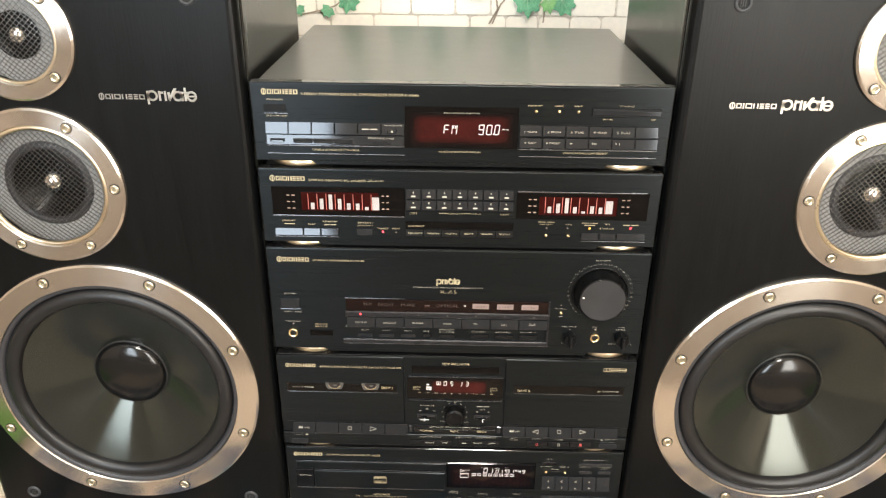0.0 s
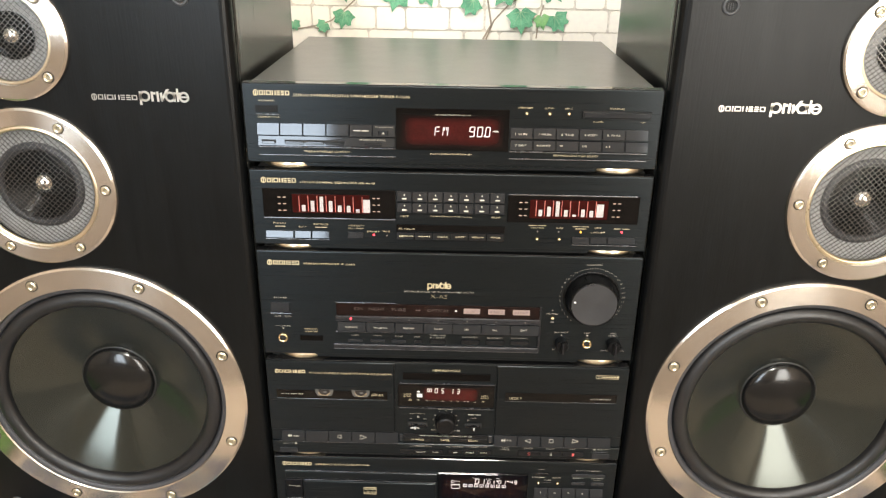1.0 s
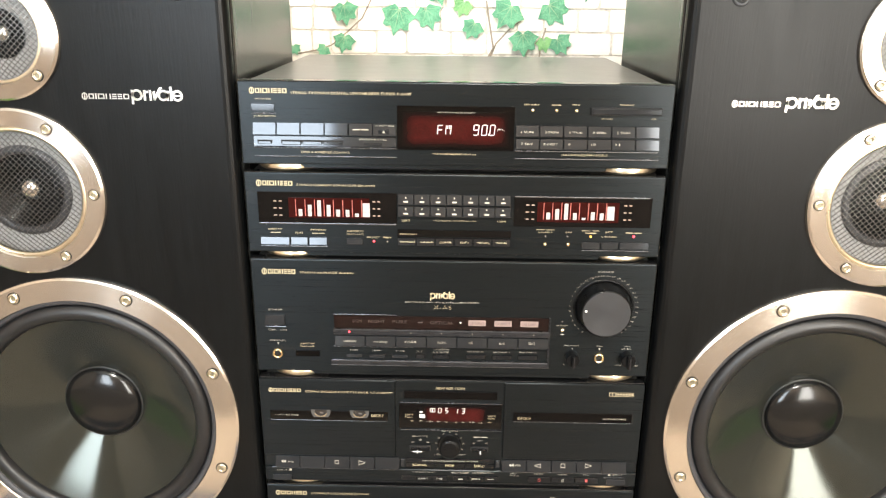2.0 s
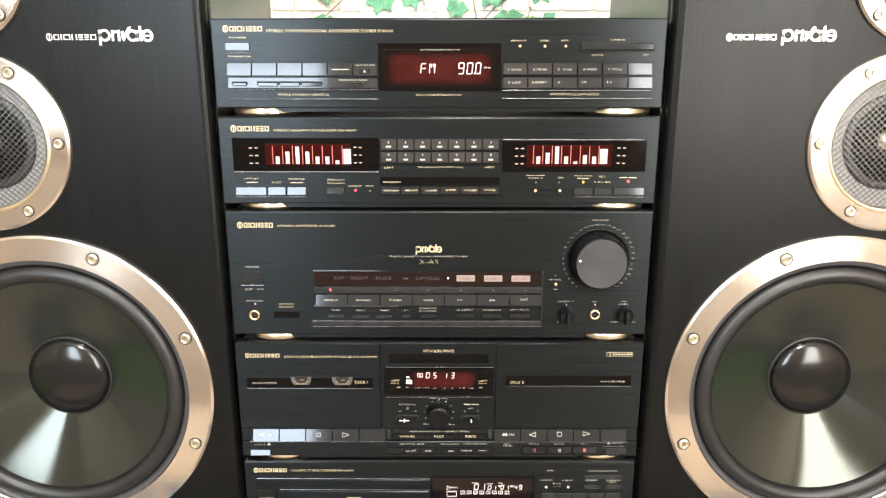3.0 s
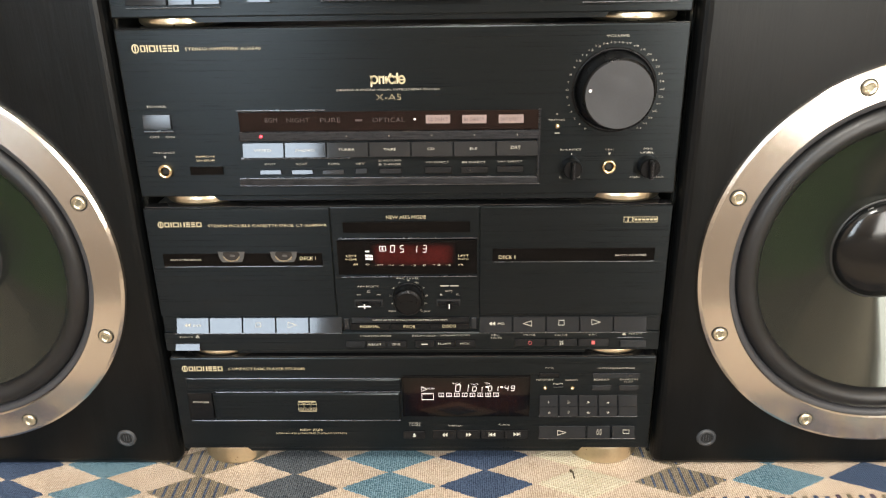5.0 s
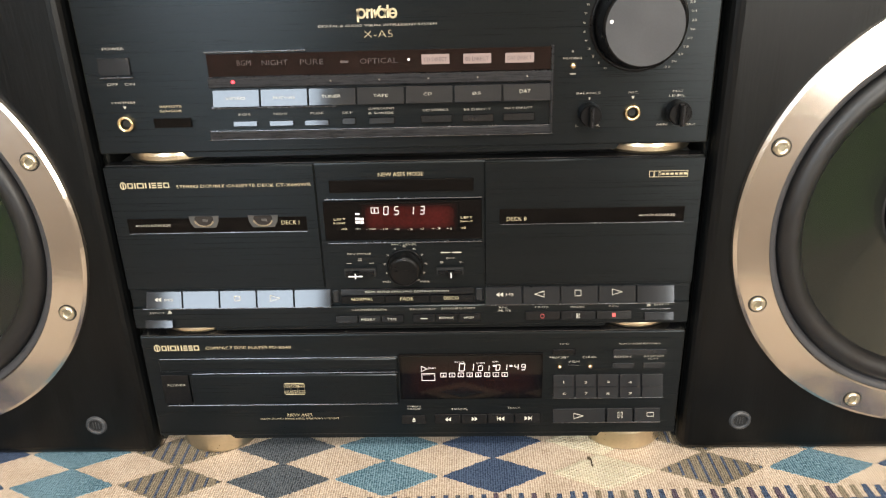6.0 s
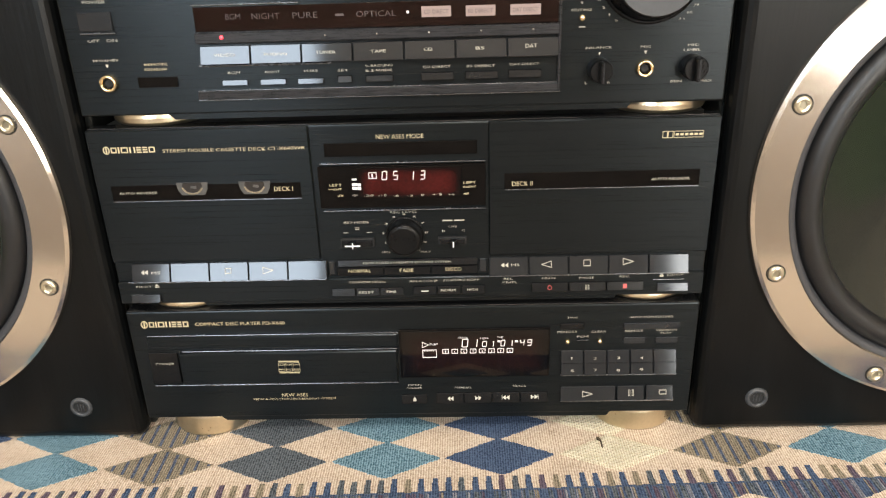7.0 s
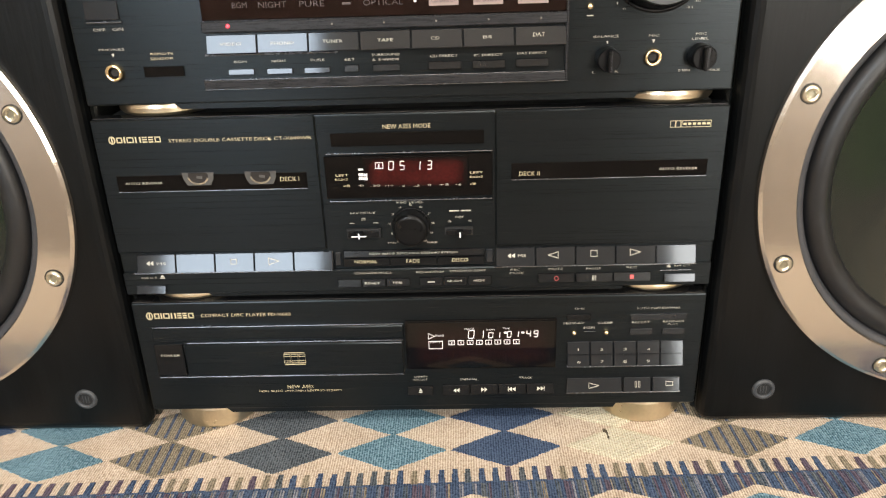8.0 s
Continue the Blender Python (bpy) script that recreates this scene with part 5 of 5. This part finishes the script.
    word(P, 0.1869, 0.2965, 0.0068, 0.0020, "MIC", PALE)
    word(P, 0.1866, 0.2935, 0.0107, 0.0020, "LEVEL", PALE)
    smallknob(P, 0.1874, 0.2833, 0.0078)
    word(P, 0.1782, 0.2741, 0.0069, 0.0021, "MIN", PALE)
    word(P, 0.1969, 0.2739, 0.0078, 0.0021, "MAX", PALE)


def fill_deck(P):
    plate(P, -0.1353, 0.2035, 0.1491, 0.0957, "cassette_door", PANEL, 0.0022)
    plate(P, 0.1340, 0.2035, 0.1517, 0.0957, "cassette_door", PANEL, 0.0022)
    plate(P, 0.0, 0.1315, 0.4192, 0.0172, "key_shelf", PANEL, 0.003)
    brand(P, -0.1819, 0.2381, 0.0351, 0.0054)
    word(P, -0.1115, 0.2369, 0.0955, 0.0035, "STEREO DOUBLE CASSETTE DECK CT-X640WR", GOLD)
    window(P, -0.1344, 0.2075, 0.1302, 0.0113, "cassette_window", DARK_GLASS, 0.0028)
    word(P, -0.1811, 0.2078, 0.0258, 0.0024, "AUTO REVERSE", PALE)
    word(P, -0.0810, 0.2087, 0.0128, 0.0040, "DECK I", GOLD)
    ledge(P, -0.1344, 0.2016, 0.1302, 0.0008, 0.0012)
    ledge(P, 0.1338, 0.2043, 0.1301, 0.0008, 0.0012)
    reel(P, -0.1432, 0.2098)
    reel(P, -0.1005, 0.2096)
    window(P, 0.1338, 0.2102, 0.1301, 0.0115, "cassette_window", DARK_GLASS, 0.0028)
    word(P, 0.0808, 0.2085, 0.0137, 0.0040, "DECK II", GOLD)
    word(P, 0.1796, 0.2097, 0.0252, 0.0024, "AUTO REVERSE", PALE)
    badge(P, 0.1856, 0.2398, 0.0254, 0.0042)
    word(P, -0.0003, 0.2424, 0.0317, 0.0038, "NEW ASES MODE", GOLD)
    window(P, -0.0003, 0.2344, 0.1019, 0.0092, "slot_window", DARK_GLASS)
    window(P, -0.0004, 0.2082, 0.1132, 0.0301, "display_window", DARK_GLASS)
    window(P, 0.0045, 0.2108, 0.0710, 0.0225, "display_field", RED_HAZE, 0.0022)
    ledge(P, 0.0004, 0.2248, 0.1117, 0.0012)
    word(P, -0.0455, 0.2099, 0.0085, 0.0024, "LEFT", GOLD)
    word(P, -0.0460, 0.2069, 0.0089, 0.0020, "RIGHT", GOLD)
    word(P, 0.0454, 0.2097, 0.0084, 0.0024, "LEFT", GOLD)
    word(P, 0.0455, 0.2067, 0.0088, 0.0020, "RIGHT", GOLD)
    word(P, -0.0428, 0.2023, 0.0043, 0.0020, "dB", GOLD)
    word(P, -0.0325, 0.2023, 0.0052, 0.0020, "-oo", PALE)
    word(P, -0.0235, 0.2023, 0.0066, 0.0020, "-20", PALE)
    word(P, -0.0140, 0.2021, 0.0054, 0.0020, "-10", PALE)
    word(P, -0.0048, 0.2018, 0.0039, 0.0020, "-6", PALE)
    word(P, 0.0045, 0.2016, 0.0039, 0.0020, "-3", PALE)
    word(P, 0.0134, 0.2018, 0.0023, 0.0020, "0", PALE)
    word(P, 0.0232, 0.2020, 0.0065, 0.0020, "+3", PALE)
    word(P, 0.0328, 0.2018, 0.0042, 0.0020, "+6", PALE)
    word(P, 0.0430, 0.2019, 0.0038, 0.0020, "dB", GOLD)
    lit(P, -0.0314, 0.2137, 0.0054, 0.0012)
    litgrid(P, -0.0313, 0.2087, 0.0062, 0.0048)
    litframe(P, -0.0199, 0.2164, 0.0050, 0.0040)
    lit(P, -0.0201, 0.2164, 0.0008, 0.0024)
    seg(P, -0.0119, 0.2162, 0.0042, 0.0063, "0")
    seg(P, -0.0044, 0.2161, 0.0038, 0.0063, "5")
    seg(P, 0.0064, 0.2158, 0.0034, 0.0063, "1")
    seg(P, 0.0139, 0.2160, 0.0038, 0.0063, "3")
    ledge(P, 0.0003, 0.1911, 0.1115, 0.0012)
    word(P, -0.0004, 0.1890, 0.0187, 0.0021, "REC LEVEL", PALE)
    recknob(P, -0.0004, 0.1721, 0.0122)
    word(P, -0.0337, 0.1819, 0.0173, 0.0021, "REV MODE", PALE)
    bar(P, -0.0334, 0.1779, 0.0035, 0.0008, PALE)
    bar(P, -0.0335, 0.1766, 0.0035, 0.0008, PALE)
    bar(P, -0.0417, 0.1743, 0.0040, 0.0008, PALE)
    bar(P, -0.0251, 0.1743, 0.0039, 0.0008, PALE)
    well(P, -0.0337, 0.1675, 0.0234, 0.0064, DARK_KEY)
    slider(P, -0.0363, 0.1678, 0.0052)
    bar(P, 0.0337, 0.1820, 0.0164, 0.0021, PALE)
    word(P, 0.0332, 0.1774, 0.0063, 0.0021, "OFF", PALE)
    word(P, 0.0267, 0.1742, 0.0020, 0.0021, "B", PALE)
    word(P, 0.0406, 0.1743, 0.0024, 0.0021, "C", PALE)
    well(P, 0.0326, 0.1677, 0.0197, 0.0055, DARK_KEY)
    slider(P, 0.0334, 0.1675, 0.0020)
    word(P, -0.0145, 0.1589, 0.0056, 0.0022, "MIN", PALE)
    word(P, 0.0138, 0.1587, 0.0072, 0.0022, "MAX", PALE)
    row(P, -0.1272, 0.1475, 0.1410, 0.0133, 5, "transport_button", KEY)
    row(P, 0.1280, 0.1473, 0.1401, 0.0131, 5, "transport_button", KEY)
    shelf_ledge(P, -0.1292, 0.1402, 0.1438, 0.0013)
    shelf_ledge(P, 0.1282, 0.1401, 0.1412, 0.0013)
    glyph(P, -0.1880, 0.1481, 0.0061, 0.0040, "rew", PALE)
    word(P, -0.1797, 0.1477, 0.0065, 0.0027, "MS", PALE)
    glyph(P, -0.1277, 0.1482, 0.0049, 0.0040, "stop", PALE)
    glyph(P, -0.0990, 0.1480, 0.0085, 0.0057, "play", PALE)
    glyph(P, 0.0690, 0.1484, 0.0064, 0.0039, "rew", PALE)
    word(P, 0.0765, 0.1484, 0.0056, 0.0026, "MS", PALE)
    glyph(P, 0.0984, 0.1484, 0.0080, 0.0052, "back", PALE)
    glyph(P, 0.1268, 0.1489, 0.0052, 0.0048, "stop", PALE)
    glyph(P, 0.1556, 0.1493, 0.0083, 0.0052, "play", PALE)
    plate(P, -0.0535, 0.1477, 0.0048, 0.0106, "end_cap", KEY, 0.002)
    plate(P, 0.0538, 0.1480, 0.0056, 0.0105, "end_cap", KEY, 0.002)
    key(P, 0.0003, 0.1514, 0.1001, 0.0052, "title_strip", DARK_KEY)
    word(P, 0.0001, 0.1516, 0.0621, 0.0022, "NEW AUTO SYNCHRO EDITING SYSTEM", PALE)
    row(P, -0.0000, 0.1446, 0.1006, 0.0066, 3, "edit_button", DARK_KEY)
    word(P, -0.0339, 0.1453, 0.0161, 0.0031, "NORMAL", GOLD)
    word(P, -0.0004, 0.1452, 0.0097, 0.0035, "FADE", GOLD)
    word(P, 0.0330, 0.1454, 0.0112, 0.0035, "DISCO", GOLD)
    word(P, -0.0290, 0.1372, 0.0264, 0.0022, "COUNTER MODE", PALE)
    row(P, -0.0288, 0.1300, 0.0522, 0.0059, 3, "counter_button", DARK_KEY, 0.003)
    word(P, -0.0298, 0.1300, 0.0110, 0.0023, "RESET", PALE)
    word(P, -0.0121, 0.1301, 0.0073, 0.0023, "TIME", PALE)
    word(P, 0.0116, 0.1372, 0.0198, 0.0022, "RELAY/SKIP", PALE)
    word(P, 0.0382, 0.1375, 0.0254, 0.0022, "SYNCHRO COPY", PALE)
    row(P, 0.0294, 0.1303, 0.0519, 0.0063, 3, "copy_button", DARK_KEY, 0.003)
    bar(P, 0.0121, 0.1302, 0.0061, 0.0018, PALE)
    word(P, 0.0288, 0.1306, 0.0101, 0.0023, "NORM", PALE)
    word(P, 0.0460, 0.1307, 0.0073, 0.0022, "HIGH", PALE)
    word(P, 0.0718, 0.1377, 0.0064, 0.0022, "REC", PALE)
    word(P, 0.0723, 0.1350, 0.0105, 0.0022, "/MUTE", PALE)
    word(P, 0.1005, 0.1376, 0.0100, 0.0022, "MUTE", PALE)
    word(P, 0.1271, 0.1374, 0.0104, 0.0022, "PAUSE", PALE)
    word(P, 0.1538, 0.1378, 0.0072, 0.0022, "REC", PALE)
    row(P, 0.1276, 0.1312, 0.0799, 0.0067, 3, "record_button", DARK_KEY, 0.003)
    glyph(P, 0.1009, 0.1311, 0.0032, 0.0036, "ring", RED_MARK)
    glyph(P, 0.1274, 0.1310, 0.0032, 0.0036, "pause", PALE)
    glyph(P, 0.1539, 0.1313, 0.0032, 0.0036, "square", RED_MARK)
    word(P, -0.1903, 0.1365, 0.0115, 0.0023, "EJECT", PALE)
    glyph(P, -0.1809, 0.1374, 0.0037, 0.0036, "eject", PALE)
    key(P, -0.1900, 0.1280, 0.0220, 0.0064, "eject_button", KEY, 0.003)
    glyph(P, 0.1796, 0.1385, 0.0032, 0.0031, "eject", PALE)
    word(P, 0.1893, 0.1383, 0.0115, 0.0022, "EJECT", PALE)
    shelf_ledge(P, 0.1846, 0.1352, 0.0223, 0.0009)
    key(P, 0.1875, 0.1297, 0.0224, 0.0063, "eject_button", KEY, 0.003)


def fill_disc(P):
    brand(P, -0.1824, 0.1039, 0.0354, 0.0061)
    word(P, -0.1261, 0.1037, 0.0667, 0.0042, "COMPACT DISC PLAYER PD-X640", GOLD)
    plate(P, -0.1040, 0.0882, 0.1883, 0.0106, "drawer_lip", PANEL, 0.002)
    ledge(P, -0.1033, 0.0947, 0.1874, 0.0014)
    key(P, -0.1880, 0.0667, 0.0225, 0.0269, "power_button", DARK_KEY)
    word(P, -0.1871, 0.0709, 0.0142, 0.0025, "POWER", PALE)
    plate(P, -0.0932, 0.0667, 0.1643, 0.0273, "disc_drawer", PANEL, 0.004)
    ledge(P, -0.0917, 0.0810, 0.1627, 0.0015)
    ledge(P, -0.1048, 0.0514, 0.1871, 0.0015)
    discmark(P, -0.0926, 0.0680, 0.0167, 0.0109)
    word(P, -0.0919, 0.0404, 0.0201, 0.0036, "NEW ASES", GOLD)
    word(P, -0.0925, 0.0368, 0.0635, 0.0026, "NEW AUTO SYNCHRO EDITING SYSTEM", GOLD)
    window(P, 0.0469, 0.0759, 0.1116, 0.0413, "display_window", DARK_GLASS)
    window(P, 0.0469, 0.0759, 0.1090, 0.0390, "display_field", BROWN_HAZE, 0.0022)
    glyph(P, 0.0105, 0.0841, 0.0046, 0.0048, "play", LIT)
    word(P, 0.0168, 0.0847, 0.0063, 0.0024, "PLAY", LIT)
    litframe(P, 0.0134, 0.0766, 0.0101, 0.0063)
    word(P, 0.0135, 0.0792, 0.0076, 0.0019, "EDIT", LIT)
    word(P, 0.0383, 0.0898, 0.0079, 0.0019, "TRACK", LIT)
    word(P, 0.0545, 0.0890, 0.0063, 0.0019, "INDEX", LIT)
    word(P, 0.0658, 0.0898, 0.0046, 0.0019, "TIME", LIT)
    seg(P, 0.0399, 0.0852, 0.0054, 0.0072, "0")
    seg(P, 0.0474, 0.0851, 0.0038, 0.0072, "1")
    seg(P, 0.0543, 0.0842, 0.0042, 0.0048, "0")
    seg(P, 0.0597, 0.0841, 0.0033, 0.0048, "1")
    lit(P, 0.0650, 0.0862, 0.0021, 0.0014)
    seg(P, 0.0679, 0.0847, 0.0038, 0.0053, "0")
    seg(P, 0.0735, 0.0846, 0.0033, 0.0053, "1")
    lit(P, 0.0779, 0.0860, 0.0021, 0.0014)
    seg(P, 0.0821, 0.0849, 0.0038, 0.0053, "4")
    seg(P, 0.0875, 0.0848, 0.0038, 0.0053, "9")
    litrow(P, 0.0492, 0.0783, 0.0546, 0.0034, 8)
    word(P, 0.0008, 0.0477, 0.0103, 0.0020, "OPEN", PALE)
    word(P, 0.0005, 0.0452, 0.0117, 0.0020, "/CLOSE", PALE)
    key(P, 0.0003, 0.0360, 0.0200, 0.0072, "open_button", DARK_KEY)
    glyph(P, 0.0005, 0.0365, 0.0030, 0.0041, "eject", PALE)
    word(P, 0.0378, 0.0448, 0.0129, 0.0025, "MANUAL", PALE)
    word(P, 0.0807, 0.0455, 0.0103, 0.0025, "TRACK", PALE)
    row(P, 0.0597, 0.0365, 0.0856, 0.0082, 4, "skip_button", DARK_KEY)
    glyph(P, 0.0279, 0.0365, 0.0056, 0.0041, "rew", PALE)
    glyph(P, 0.0491, 0.0367, 0.0056, 0.0041, "ffwd", PALE)
    glyph(P, 0.0703, 0.0368, 0.0065, 0.0041, "prev", PALE)
    glyph(P, 0.0918, 0.0370, 0.0065, 0.0041, "next", PALE)
    word(P, 0.1187, 0.1038, 0.0078, 0.0019, "TIME", PALE)
    key(P, 0.1188, 0.0970, 0.0181, 0.0052, "time_button", DARK_KEY)
    word(P, 0.1759, 0.1034, 0.0314, 0.0023, "AUTO PGM EDITING", PALE)
    key(P, 0.1765, 0.0964, 0.0414, 0.0052, "edit_button", KEY)
    word(P, 0.1153, 0.0919, 0.0149, 0.0024, "MEMORY", PALE)
    word(P, 0.1384, 0.0919, 0.0107, 0.0024, "CLEAR", PALE)
    word(P, 0.1268, 0.0879, 0.0079, 0.0024, "PGM", PALE)
    ledge(P, 0.1269, 0.0857, 0.0087, 0.0010)
    stud(P, 0.1156, 0.0845, 0.0021)
    stud(P, 0.1392, 0.0845, 0.0021)
    word(P, 0.1643, 0.0919, 0.0132, 0.0024, "REPEAT", PALE)
    key(P, 0.1647, 0.0843, 0.0170, 0.0053, "repeat_button", KEY)
    word(P, 0.1877, 0.0921, 0.0148, 0.0019, "RANDOM", PALE)
    word(P, 0.1877, 0.0898, 0.0078, 0.0019, "PLAY", PALE)
    key(P, 0.1882, 0.0843, 0.0169, 0.0052, "random_button", KEY)
    row(P, 0.1535, 0.0718, 0.0857, 0.0097, 5, "number_button")
    row(P, 0.1542, 0.0612, 0.0863, 0.0094, 5, "number_button")
    word(P, 0.1190, 0.0712, 0.0017, 0.0024, "1", PALE)
    word(P, 0.1362, 0.0709, 0.0025, 0.0024, "2", PALE)
    word(P, 0.1534, 0.0710, 0.0025, 0.0024, "3", PALE)
    word(P, 0.1705, 0.0707, 0.0025, 0.0024, "4", PALE)
    word(P, 0.1199, 0.0604, 0.0025, 0.0025, "6", PALE)
    word(P, 0.1370, 0.0605, 0.0021, 0.0025, "7", PALE)
    word(P, 0.1540, 0.0602, 0.0025, 0.0025, "8", PALE)
    word(P, 0.1713, 0.0604, 0.0025, 0.0025, "9", PALE)
    ledge(P, 0.1546, 0.0553, 0.0867, 0.0015)
    key(P, 0.1323, 0.0393, 0.0420, 0.0112, "play_button")
    key(P, 0.1646, 0.0393, 0.0209, 0.0112, "pause_button")
    key(P, 0.1863, 0.0394, 0.0209, 0.0112, "stop_button")
    ledge(P, 0.1546, 0.0320, 0.0860, 0.0015)
    glyph(P, 0.1319, 0.0393, 0.0086, 0.0051, "play", PALE)
    glyph(P, 0.1648, 0.0398, 0.0051, 0.0051, "pause", PALE)
    glyph(P, 0.1886, 0.0401, 0.0060, 0.0036, "stop", PALE)


fill_disc(component("compact_disc_player", 0.0205, 0.1145, 0.30, "black compact disc player with a drawer and lit display", 0.0205))
fill_deck(component("cassette_deck", 0.1225, 0.2515, 0.29, "black double cassette deck with a tape in one bay", 0.0078))
fill_amplifier(component("stereo_amplifier", 0.2607, 0.3893, 0.32, "black stereo amplifier with a large volume knob", 0.009))
fill_equalizer(component("graphic_equalizer", 0.397, 0.4805, 0.27, "black graphic equalizer with lit level columns", 0.0074))
fill_tuner(component("radio_tuner", 0.489, 0.570, 0.345, "black radio tuner with a red display reading FM 90.0", 0.0082))
